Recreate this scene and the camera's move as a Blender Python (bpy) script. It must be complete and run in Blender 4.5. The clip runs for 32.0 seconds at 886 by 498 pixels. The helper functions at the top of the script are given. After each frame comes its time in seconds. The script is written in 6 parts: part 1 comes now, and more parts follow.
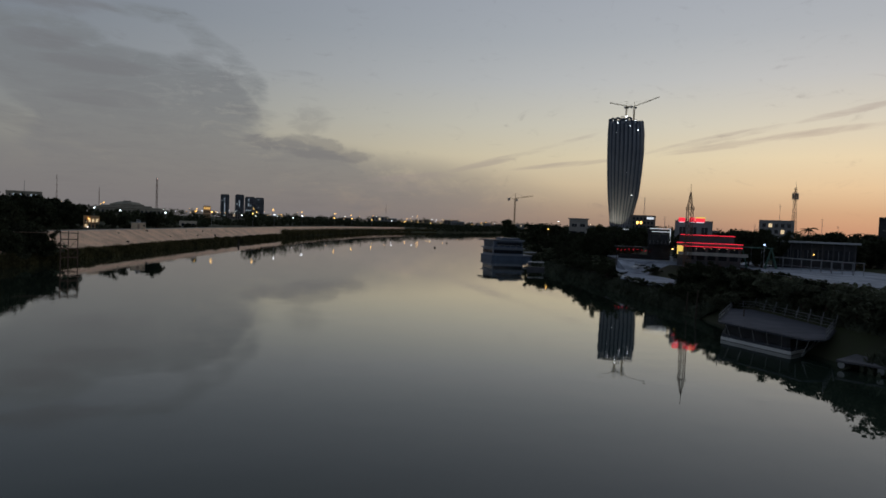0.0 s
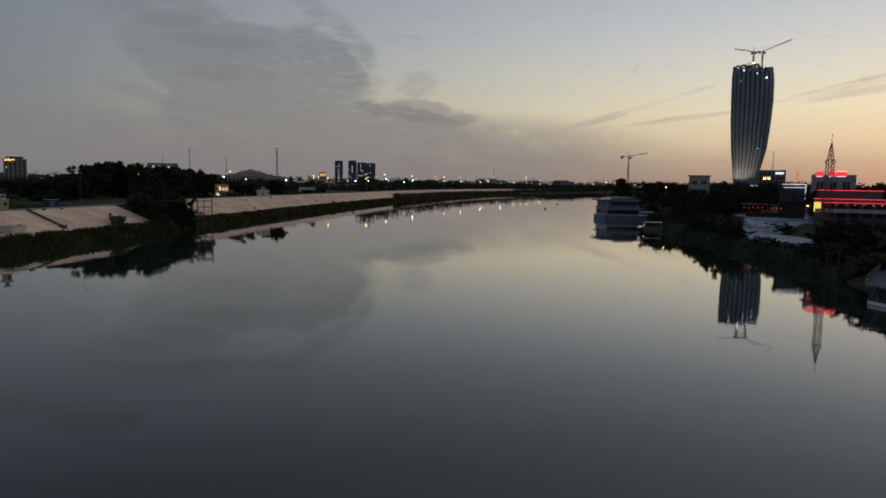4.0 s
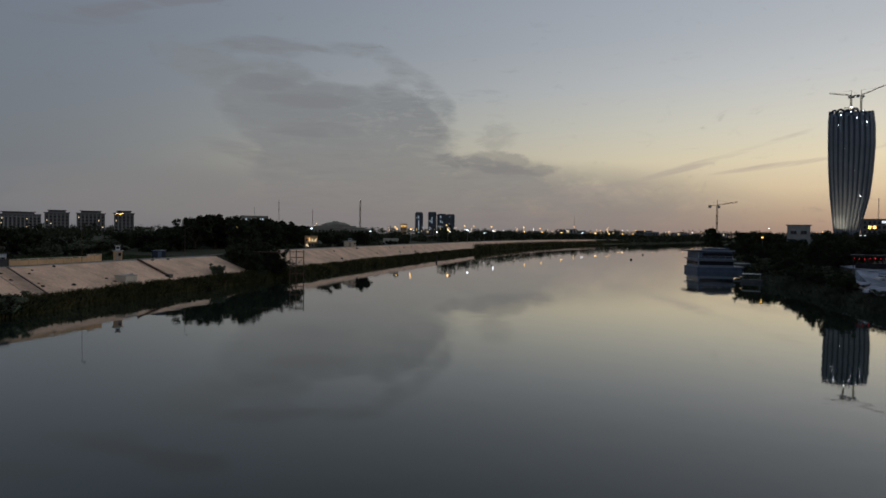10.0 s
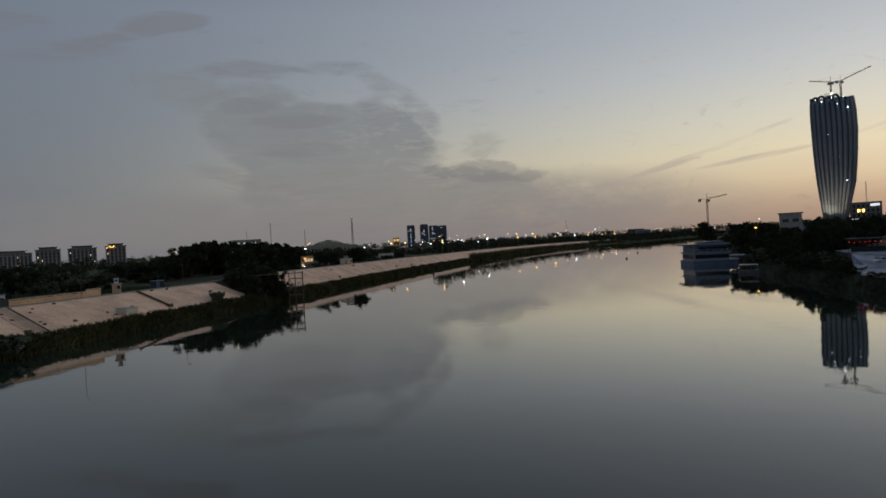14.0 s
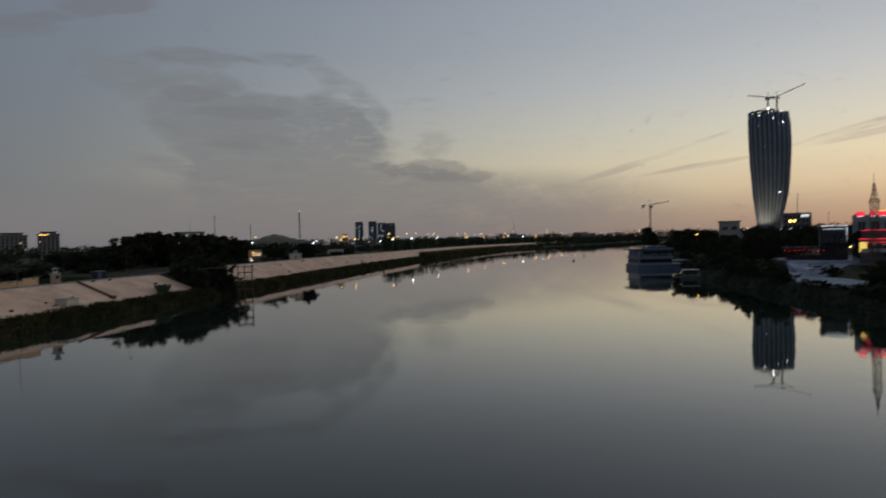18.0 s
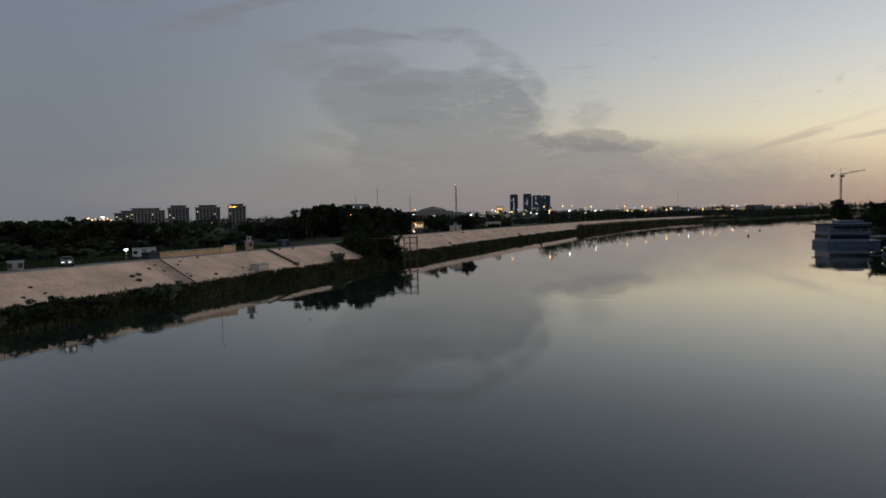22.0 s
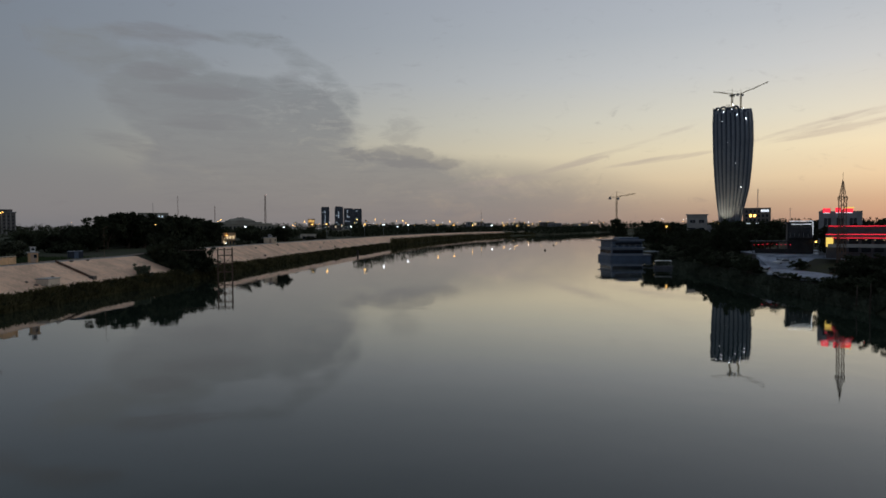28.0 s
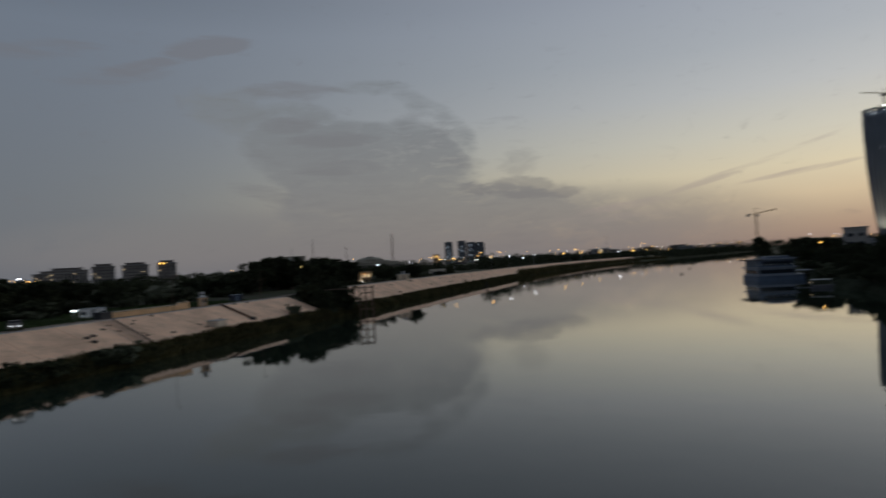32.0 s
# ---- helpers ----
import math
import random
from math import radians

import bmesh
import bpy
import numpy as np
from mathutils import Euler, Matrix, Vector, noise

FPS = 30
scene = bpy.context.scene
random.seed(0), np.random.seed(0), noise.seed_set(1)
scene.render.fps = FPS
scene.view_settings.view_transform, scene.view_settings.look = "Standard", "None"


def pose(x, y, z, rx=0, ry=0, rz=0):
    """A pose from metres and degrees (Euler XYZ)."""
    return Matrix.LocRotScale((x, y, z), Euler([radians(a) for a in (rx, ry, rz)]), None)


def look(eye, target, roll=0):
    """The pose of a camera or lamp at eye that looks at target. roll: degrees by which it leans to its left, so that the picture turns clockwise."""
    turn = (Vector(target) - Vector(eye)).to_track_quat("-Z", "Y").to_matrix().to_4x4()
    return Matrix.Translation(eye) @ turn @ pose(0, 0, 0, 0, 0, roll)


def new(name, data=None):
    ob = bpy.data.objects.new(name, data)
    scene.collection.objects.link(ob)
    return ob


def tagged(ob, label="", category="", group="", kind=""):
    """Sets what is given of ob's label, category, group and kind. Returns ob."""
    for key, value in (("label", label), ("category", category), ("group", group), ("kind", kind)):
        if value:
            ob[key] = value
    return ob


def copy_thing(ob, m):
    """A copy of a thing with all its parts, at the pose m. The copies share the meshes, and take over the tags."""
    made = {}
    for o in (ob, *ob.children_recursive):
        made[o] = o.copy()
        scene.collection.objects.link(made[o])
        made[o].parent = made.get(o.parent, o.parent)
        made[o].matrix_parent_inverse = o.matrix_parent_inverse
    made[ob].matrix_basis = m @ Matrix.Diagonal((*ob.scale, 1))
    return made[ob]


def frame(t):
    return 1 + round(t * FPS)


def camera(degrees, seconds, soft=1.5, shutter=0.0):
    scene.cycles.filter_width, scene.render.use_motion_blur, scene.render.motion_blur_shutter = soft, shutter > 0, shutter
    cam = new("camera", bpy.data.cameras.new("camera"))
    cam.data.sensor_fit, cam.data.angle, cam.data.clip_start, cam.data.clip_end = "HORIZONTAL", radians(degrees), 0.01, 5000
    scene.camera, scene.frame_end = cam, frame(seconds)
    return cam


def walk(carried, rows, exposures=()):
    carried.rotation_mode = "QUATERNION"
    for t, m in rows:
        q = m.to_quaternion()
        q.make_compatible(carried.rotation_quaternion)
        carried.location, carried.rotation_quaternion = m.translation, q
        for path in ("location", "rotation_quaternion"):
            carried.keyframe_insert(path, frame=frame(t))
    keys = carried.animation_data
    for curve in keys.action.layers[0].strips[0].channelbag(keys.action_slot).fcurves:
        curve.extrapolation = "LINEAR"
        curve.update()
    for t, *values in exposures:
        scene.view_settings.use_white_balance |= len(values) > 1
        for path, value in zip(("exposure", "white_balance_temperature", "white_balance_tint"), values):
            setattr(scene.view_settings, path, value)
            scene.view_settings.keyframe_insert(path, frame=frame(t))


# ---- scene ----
cam = camera(69.4, 32.0, soft=1.6, shutter=0.45)
EYE = 12.0  # the camera's height over the water

# seconds, x, y, yaw to the left, pitch up, roll
PATH = [
    (0, 0, 0, -4.04, -2.15, 2.24),
    (0.5, -0.09, 0, -3.53, -1.67, 1.8),
    (1, -0.19, 0.01, -3.14, -1.65, 2.28),
    (1.5, -0.28, 0.01, -2.23, -1.44, 2.25),
    (2, -0.37, 0.01, -1.64, -1.88, 1.81),
    (2.5, -0.47, 0.02, 0.41, -1.79, 1.6),
    (3, -0.56, 0.02, 2.75, -5.22, 1.01),
    (3.5, -0.65, 0.03, 4.13, -6.14, 0.68),
    (5.5, -1.2, 0.13, 8.99, -4.08, 2.25),
    (6, -1.36, 0.17, 8.97, -4.57, 1.19),
    (6.5, -1.51, 0.2, 10.53, -3.42, -0.1),
    (7, -1.66, 0.24, 9.37, -4.27, -0.18),
    (7.5, -1.81, 0.27, 10.55, -2.45, 1.07),
    (8, -1.97, 0.31, 11.7, -0.31, 1.5),
    (8.5, -2.1, 0.29, 12.02, -0.58, 3.38),
    (9, -2.23, 0.27, 10.32, -1.48, 1.71),
    (9.5, -2.36, 0.24, 12.84, -0.91, 1.82),
    (10, -2.49, 0.22, 12.67, -1.39, 0.72),
    (10.5, -2.62, 0.2, 13.65, 0.33, 2.06),
    (11, -2.75, 0.18, 12.3, -0.8, 1),
    (11.5, -2.88, 0.16, 15.02, -0.06, 2.35),
    (12, -3.01, 0.13, 16.78, 0.42, 2.47),
    (12.5, -3.13, 0.05, 14.37, -0.96, 0.69),
    (13, -3.26, -0.04, 13.78, -1.14, -0.84),
    (13.5, -3.38, -0.12, 13, -0.9, -2.67),
    (15.5, -3.88, -0.46, 8.34, 1.45, -1.74),
    (16, -4, -0.54, 4.4, 0.27, -2.28),
    (16.5, -4.21, -0.6, -0.03, -0.6, -1.17),
    (17, -4.42, -0.65, 0.68, -2.04, -1.55),
    (17.5, -4.62, -0.71, 3.46, 0.7, -0.01),
    (18, -4.83, -0.76, 7.4, -0.72, -1.49),
    (18.5, -5.04, -0.82, 13.55, -3.17, -1.17),
    (19, -5.24, -0.87, 17.39, -1.58, 0.54),
    (19.5, -5.45, -0.92, 14.79, -4.07, -0.92),
    (20, -5.66, -0.98, 15.29, -2.37, -0.55),
    (20.5, -5.82, -1.09, 19.81, -1.74, 0.29),
    (21, -5.97, -1.2, 18.32, -2.87, -1.62),
    (21.5, -6.13, -1.31, 19.59, -1.73, -1.79),
    (22, -6.29, -1.42, 21.18, -2.85, -1.23),
    (22.5, -6.44, -1.53, 19, -1.95, -2.5),
    (23, -6.6, -1.64, 18.97, -2.96, -2.17),
    (23.5, -6.76, -1.75, 24.38, -2.71, -1.76),
    (24, -6.91, -1.86, 25.03, -1.46, -3.03),
    (24.5, -7.11, -1.96, 26.72, -2.31, -3.71),
    (25, -7.31, -2.06, 25.38, -2.92, -3.17),
    (25.5, -7.51, -2.16, 18.97, -1.2, -2.3),
    (26, -7.71, -2.25, 14.42, -4.49, -1.92),
    (26.5, -7.91, -2.35, 8.83, -4.55, -2),
    (28.5, -8.79, -2.82, 4.06, -1.5, -0.21),
    (29, -9.07, -2.99, 3.48, -2.84, -0.51),
    (29.5, -9.36, -3.16, 3.5, 0.03, -2.62),
    (30, -9.65, -3.33, 2.34, 1.76, -2.33),
    (30.5, -9.93, -3.5, 2.74, 0.64, -1.7),
    (31, -10.22, -3.67, 8.01, -0.18, -1.4),
    (31.5, -10.51, -3.84, 7.32, 0.98, -2.44),
    (32, -10.79, -4.01, 15.2, 1.27, -3.19),
]


def gaze(x, y, yaw, pitch, roll):
    a, b = radians(yaw), radians(pitch)
    way = Vector((-math.sin(a) * math.cos(b), math.cos(a) * math.cos(b), math.sin(b)))
    eye = Vector((x, y, EYE))
    return look(eye, eye + way * 50, roll)


walk(cam, [(t, gaze(x, y, yaw, pitch, roll)) for t, x, y, yaw, pitch, roll in PATH],
     [(0, -0.02), (3, 0.18), (6, 0.17), (8, 0.13), (11, 0.13), (13, 0.2), (16, 0.0), (17, 0.04), (18, 0.04), (19, 0.2), (20, 0.23), (22, 0.34), (23, 0.32), (24, 0.52), (25, 0.62), (26, 0.33), (29, 0.1), (30, -0.08), (32, 0.03)])

# ---- dusk sky ----
world = bpy.data.worlds.new("dusk_sky")
scene.world = world
world.use_nodes = True
wt = world.node_tree
wt.nodes.clear()


class Net:
    """Short hand for a node tree."""

    def __init__(self, tree):
        self.tree = tree

    def node(self, kind):
        return self.tree.nodes.new(kind)

    def put(self, socket, value):
        if isinstance(value, bpy.types.NodeSocket):
            self.tree.links.new(value, socket)
        else:
            socket.default_value = value

    def math(self, op, a, b=0.0, c=0.0):
        n = self.node("ShaderNodeMath")
        n.operation = op
        for k, v in enumerate((a, b, c)):
            self.put(n.inputs[k], v)
        return n.outputs[0]

    def smooth(self, value, lo, hi):
        n = self.node("ShaderNodeMapRange")
        n.interpolation_type = "SMOOTHSTEP"
        self.put(n.inputs["Value"], value)
        n.inputs["From Min"].default_value, n.inputs["From Max"].default_value = lo, hi
        return n.outputs[0]

    def ramp(self, value, stops, mode="LINEAR"):
        n = self.node("ShaderNodeValToRGB")
        n.color_ramp.interpolation = mode
        els = n.color_ramp.elements
        while len(els) < len(stops):
            els.new(0.5)
        for e, (at, col) in zip(els, stops):
            e.position, e.color = at, (*col, 1)
        self.put(n.inputs[0], value)
        return n.outputs[0]

    def mix(self, fac, a, b, mode="MIX"):
        n = self.node("ShaderNodeMix")
        n.data_type, n.blend_type = "RGBA", mode
        self.put(n.inputs["Factor"], fac)
        ins = [s for s in n.inputs if s.type == "RGBA"]
        for socket, v in zip(ins, (a, b)):
            self.put(socket, v if isinstance(v, bpy.types.NodeSocket) else (*v, 1))
        return [s for s in n.outputs if s.type == "RGBA"][0]

    def vec(self, x, y, z=0.0):
        n = self.node("ShaderNodeCombineXYZ")
        for k, v in enumerate((x, y, z)):
            self.put(n.inputs[k], v)
        return n.outputs[0]

    def noise(self, at, scale, detail=4.0, rough=0.55, warp=0.0):
        n = self.node("ShaderNodeTexNoise")
        self.put(n.inputs["Vector"], at)
        n.inputs["Scale"].default_value, n.inputs["Detail"].default_value = scale, detail
        n.inputs["Roughness"].default_value, n.inputs["Distortion"].default_value = rough, warp
        return n.outputs[0]


w = Net(wt)
where = w.node("ShaderNodeTexCoord").outputs["Generated"]
split = w.node("ShaderNodeSeparateXYZ")
w.put(split.inputs[0], where)
dx, dy, dz = split.outputs
DEG = 180 / math.pi
az = w.math("MULTIPLY", w.math("ARCTAN2", dx, dy), DEG)          # degrees to the right of +y
el = w.math("MULTIPLY", w.math("ARCSINE", dz), DEG)              # degrees over the horizon
up = w.math("MAXIMUM", w.math("DIVIDE", el, 60.0), 0.0)
away = w.math("ABSOLUTE", w.math("SUBTRACT", az, 40.0))          # degrees from the sunset
west = w.ramp(up, [(0.0, (0.268, 0.195, 0.15)), (0.033, (0.405, 0.3, 0.207)), (0.066, (0.635, 0.49, 0.305)), (0.105, (0.725, 0.605, 0.39)), (0.15, (0.645, 0.585, 0.445)),
                   (0.21, (0.525, 0.51, 0.465)), (0.27, (0.43, 0.435, 0.425)), (0.36, (0.36, 0.37, 0.39)), (0.55, (0.33, 0.345, 0.37)), (1.0, (0.26, 0.28, 0.31))])
east = w.ramp(up, [(0.0, (0.145, 0.147, 0.152)), (0.12, (0.148, 0.158, 0.168)), (0.33, (0.152, 0.172, 0.198)), (0.42, (0.105, 0.123, 0.146)), (1.0, (0.09, 0.108, 0.135))])
turn = w.math("SUBTRACT", 1.0, w.smooth(away, 6.0, 94.0))
base = w.mix(turn, east, west)
# cirrus: a fan of streaks, dark puffs and long thin streaks towards the sunset
bend = w.math("MULTIPLY", w.math("SUBTRACT", w.noise(w.vec(w.math("MULTIPLY", az, 0.06), w.math("MULTIPLY", el, 0.14)), 1.0, 3.0), 0.5), 2.0)
ell = w.math("ADD", el, bend)                                    # height, gently waved


def grain(sx, sy, seed, detail=7.0, rough=0.62, swirl=0.5, lean=0.0):
    """Cloud grain drawn out along the horizon; sx, sy: features a degree."""
    y = w.math("SUBTRACT", w.math("MULTIPLY", ell, sy), w.math("MULTIPLY", az, lean))
    return w.noise(w.vec(w.math("MULTIPLY", az, sx), y, seed), 1.0, detail, rough, swirl)


body = grain(0.13, 0.30, 3.7, 8.0, 0.66)
strand = grain(0.13, 1.0, 6.2, 8.0, 0.66, 0.6, -0.05)
curl = grain(0.36, 0.85, 9.1, 8.0, 0.68, 0.9)
fibres = grain(0.3, 2.0, 12.4, 9.0, 0.7, 0.5, 0.03)
thin = grain(0.16, 1.5, 5.3, 7.0, 0.64, 0.4, 0.24)


def blot(a0, e0, ra, re, tilt=0.0, core=0.0, height=None):
    a = w.math("SUBTRACT", az, a0)
    e = w.math("SUBTRACT", w.math("SUBTRACT", ell if height is None else height, e0), w.math("MULTIPLY", a, tilt))
    r = w.math("ADD", w.math("POWER", w.math("DIVIDE", a, ra), 2.0), w.math("POWER", w.math("DIVIDE", e, re), 2.0))
    return w.math("SUBTRACT", 1.0, w.smooth(r, core, 1.0))


def both(*parts):
    out = parts[0]
    for p in parts[1:]:
        out = w.math("MAXIMUM", out, p)
    return out


def torn(mask, noise_in, lo, hi, bite=0.42):
    """The mask decides how much of the grain shows."""
    lifted = w.math("ADD", noise_in, w.math("MULTIPLY", w.math("SUBTRACT", mask, 1.0), bite))
    return w.smooth(lifted, lo, hi)


def times(a, b):
    return w.math("MULTIPLY", a, b)


# the body of the fan, its left wedge, the mottled shoulder and the thin arc over a gap of open sky
core_fan = both(blot(-21.5, 8.6, 9.5, 5.2, -0.08, 0.45), blot(-20.0, 4.5, 12.5, 7.6, -0.02, 0.35), blot(-10.5, 3.4, 12.0, 4.8, -0.14, 0.35), blot(-16.3, 9.6, 5.6, 4.2, -0.35, 0.2),
                times(blot(-27.5, 9.6, 7.0, 4.6, -0.45, 0.2), 0.95), times(blot(-31.5, 13.0, 8.0, 2.4, -0.3, 0.1), 0.85), times(blot(-27.5, 13.2, 5.0, 2.2, 0.0, 0.1), 0.85))
arc = both(times(blot(-30.5, 15.0, 8.0, 1.1, 0.05), 0.75), times(blot(-21.0, 15.7, 6.0, 1.3, 0.02), 0.7), times(blot(-16.6, 14.2, 4.6, 1.7, -0.42), 0.74), times(blot(-13.6, 11.8, 3.4, 2.8, -0.8), 0.8))
gap = blot(-21.3, 13.5, 3.8, 1.1, -0.03)
fan = both(times(core_fan, w.math("SUBTRACT", 1.0, times(gap, 0.35))), arc)
mixed = w.math("ADD", w.math("ADD", times(body, 0.4), times(curl, 0.32)), times(strand, 0.28))
breaks = times(times(w.smooth(w.math("ADD", times(curl, 0.5), times(fibres, 0.5)), 0.5, 0.6), blot(-17.0, 10.6, 7.5, 4.5, -0.2, 0.1)), 0.5)
mass = times(torn(fan, mixed, 0.2, 0.5, 0.5), w.math("SUBTRACT", 1.0, breaks))
low = times(both(blot(-8.0, 2.4, 25.0, 4.6), blot(-30.0, 2.6, 26.0, 3.2)), w.smooth(body, 0.2, 0.55))
streaks = both(blot(-35.0, 18.6, 5.2, 1.2, 0.14, 0.1), times(blot(-41.5, 16.3, 7.0, 1.3, 0.17), 0.8), blot(-28.0, 15.3, 7.0, 1.2, 0.04), times(blot(-28.0, 12.6, 4.5, 1.1), 0.9), blot(-24.2, 11.2, 7.0, 1.1, -0.02),
               times(blot(-23.6, 8.8, 7.0, 1.1), 0.9), times(blot(-30.5, 6.8, 5.0, 1.2, -0.2), 0.85), times(blot(-47.0, 17.6, 7.0, 1.2, 0.1), 0.8), times(blot(-12.8, 8.8, 4.0, 1.0), 0.8), times(blot(-9.5, 12.2, 4.0, 0.6, 0.05), 0.6))
both_grains = w.math("ADD", times(strand, 0.5), times(fibres, 0.5))
fine = times(torn(fan, fibres, 0.42, 0.66, 0.4), 0.4)
mottle = times(torn(both(blot(-16.0, 10.6, 5.0, 3.6, -0.3, 0.2), times(blot(-22.0, 9.5, 9.0, 3.4), 0.9)), curl, 0.4, 0.62, 0.34), 0.45)
dark = both(times(torn(streaks, both_grains, 0.2, 0.54, 0.5), 0.9), mottle, fine, torn(both(blot(-34.6, 18.6, 4.6, 0.9, 0.14, 0.2), times(blot(-40.0, 16.9, 4.5, 0.8, 0.2), 0.85)), both_grains, 0.08, 0.42, 0.5))
puff = both(times(torn(both(blot(-7.8, 6.3, 4.8, 1.35, -0.13, 0.15), blot(-11.5, 6.5, 3.0, 0.8, -0.1), blot(-4.0, 5.5, 2.2, 0.7, 0.1)), curl, 0.14, 0.46), 1.0), times(torn(blot(-8.0, 8.6, 3.0, 2.0), curl, 0.25, 0.6), 0.55))
lines = both(blot(1.2, 4.1, 6.0, 0.6, 0.1, 0.1, el), times(blot(8.0, 5.7, 6.5, 0.5, 0.27, 0.0, el), 0.95), times(blot(13.8, 7.4, 5.0, 0.35, 0.27, 0.0, el), 0.6), blot(14.3, 5.65, 6.5, 0.34, 0.12, 0.0, el), times(blot(27.0, 7.95, 8.5, 0.45, 0.2, 0.0, el), 0.95),
             blot(35.6, 9.6, 5.5, 0.42, 0.2, 0.0, el), times(blot(26.5, 7.2, 6.5, 0.42, 0.12, 0.0, el), 0.8), times(blot(34.0, 8.2, 7.5, 0.42, 0.11, 0.0, el), 0.9), times(blot(0.0, 3.3, 7.0, 0.9, 0.03, 0.0, el), 0.7))
trails = torn(lines, thin, 0.2, 0.66)
grey = w.ramp(up, [(0.0, (0.203, 0.184, 0.172)), (0.09, (0.194, 0.184, 0.175)), (0.2, (0.188, 0.19, 0.185)), (0.35, (0.18, 0.19, 0.189)), (1.0, (0.17, 0.18, 0.19))])
sky = w.mix(w.math("MULTIPLY", both(mass, low), 0.82), base, grey)
sky = w.mix(w.math("MULTIPLY", both(puff, dark), 0.5), sky, (0.158, 0.146, 0.145))
sky = w.mix(w.math("MULTIPLY", trails, 0.5), sky, (0.31, 0.25, 0.22))
# thin daylight left in the air
air = w.node("ShaderNodeTexSky")
air.sky_type, air.sun_disc, air.sun_elevation, air.sun_rotation = "NISHITA", False, radians(1.0), radians(38)
sky = w.mix(0.012, sky, air.outputs[0], "ADD")
sky = w.mix(1.0, sky, (0.948, 1.0, 1.095), "MULTIPLY")
ground_dark = w.mix(w.smooth(el, -6.0, -0.5), (0.03, 0.03, 0.03), sky)
back = w.node("ShaderNodeBackground")
w.put(back.inputs["Color"], ground_dark)
back.inputs["Strength"].default_value = 1.0
w.put(w.node("ShaderNodeOutputWorld").inputs["Surface"], back.outputs[0])

# ---- materials ----
M = {}


def stuff_mat(name, color, rough=0.8, metal=0.0, spread=0.25, scale=0.6, fine_scale=8.0, bump=0.15, second=None, per_object=0.0, shine=0.5):
    """A surface with blotches, grain and a fine relief; metres."""
    m = bpy.data.materials.new(name)
    m.use_nodes = True
    n = Net(m.node_tree)
    bsdf = m.node_tree.nodes["Principled BSDF"]
    at = n.node("ShaderNodeNewGeometry").outputs["Position"]
    big, small = n.noise(at, scale, 4.0, 0.6), n.noise(at, fine_scale, 3.0, 0.6)
    dark = tuple(c * (1 - spread) for c in color)
    light = tuple(min(1, c * (1 + spread)) for c in (second or color))
    col = n.mix(n.smooth(n.math("ADD", n.math("MULTIPLY", big, 0.65), n.math("MULTIPLY", small, 0.35)), 0.36, 0.64), dark, light)
    if per_object:
        rnd = n.node("ShaderNodeObjectInfo").outputs["Random"]
        bright = n.math("ADD", 1 - per_object, n.math("MULTIPLY", rnd, 2 * per_object))
        hsv = n.node("ShaderNodeHueSaturation")
        n.put(hsv.inputs["Value"], bright)
        n.put(hsv.inputs["Color"], col)
        col = hsv.outputs[0]
    n.put(bsdf.inputs["Base Color"], col)
    n.put(bsdf.inputs["Roughness"], n.math("ADD", max(0.02, rough - 0.08), n.math("MULTIPLY", small, 0.16)))
    bsdf.inputs["Metallic"].default_value = metal
    bsdf.inputs["Specular IOR Level"].default_value = shine
    if bump:
        b = n.node("ShaderNodeBump")
        b.inputs["Strength"].default_value, b.inputs["Distance"].default_value = bump, 0.05
        n.put(b.inputs["Height"], small)
        n.put(bsdf.inputs["Normal"], b.outputs[0])
    M[name] = m
    return m


def lamp_mat(name, color, power):
    m = bpy.data.materials.new(name)
    m.use_nodes = True
    bsdf = m.node_tree.nodes["Principled BSDF"]
    bsdf.inputs["Base Color"].default_value = (*[c * 0.5 for c in color], 1)
    bsdf.inputs["Emission Color"].default_value = (*color, 1)
    bsdf.inputs["Emission Strength"].default_value = power
    M[name] = m


stuff_mat("earth", (0.085, 0.078, 0.058), 0.95, shine=0.1, scale=0.08, fine_scale=1.5, second=(0.05, 0.058, 0.03))
stuff_mat("revetment", (0.81, 0.535, 0.36), 0.9, spread=0.2, scale=0.18, fine_scale=2.2, per_object=0.04)
stuff_mat("dark_stone", (0.16, 0.13, 0.11), 0.9, spread=0.25, scale=0.5)
stuff_mat("stone_step", (0.52, 0.38, 0.29), 0.9, spread=0.2, scale=0.5)
stuff_mat("dirt", (0.2, 0.16, 0.12), 0.95, spread=0.25, scale=0.3)
stuff_mat("pale_steel", (0.24, 0.25, 0.27), 0.5, 0.3, spread=0.15)
stuff_mat("concrete", (0.4, 0.38, 0.36), 0.85, spread=0.15)
stuff_mat("paving", (0.29, 0.32, 0.38), 0.85, spread=0.35, scale=0.3, per_object=0.06)
stuff_mat("sandstone", (0.34, 0.31, 0.25), 0.9, spread=0.15, scale=0.1)
stuff_mat("beige_render", (0.7, 0.45, 0.25), 0.85, spread=0.12)
stuff_mat("pale_render", (0.78, 0.63, 0.46), 0.85, spread=0.1)
stuff_mat("white_paint", (0.72, 0.72, 0.72), 0.5, spread=0.1, bump=0.05)
stuff_mat("cream_paint", (0.6, 0.52, 0.42), 0.6, spread=0.12, bump=0.05)
stuff_mat("grey_wall", (0.3, 0.3, 0.31), 0.8, spread=0.14)
stuff_mat("dark_wall", (0.09, 0.09, 0.1), 0.8, spread=0.2)
stuff_mat("brown_wall", (0.17, 0.15, 0.14), 0.85, spread=0.15)
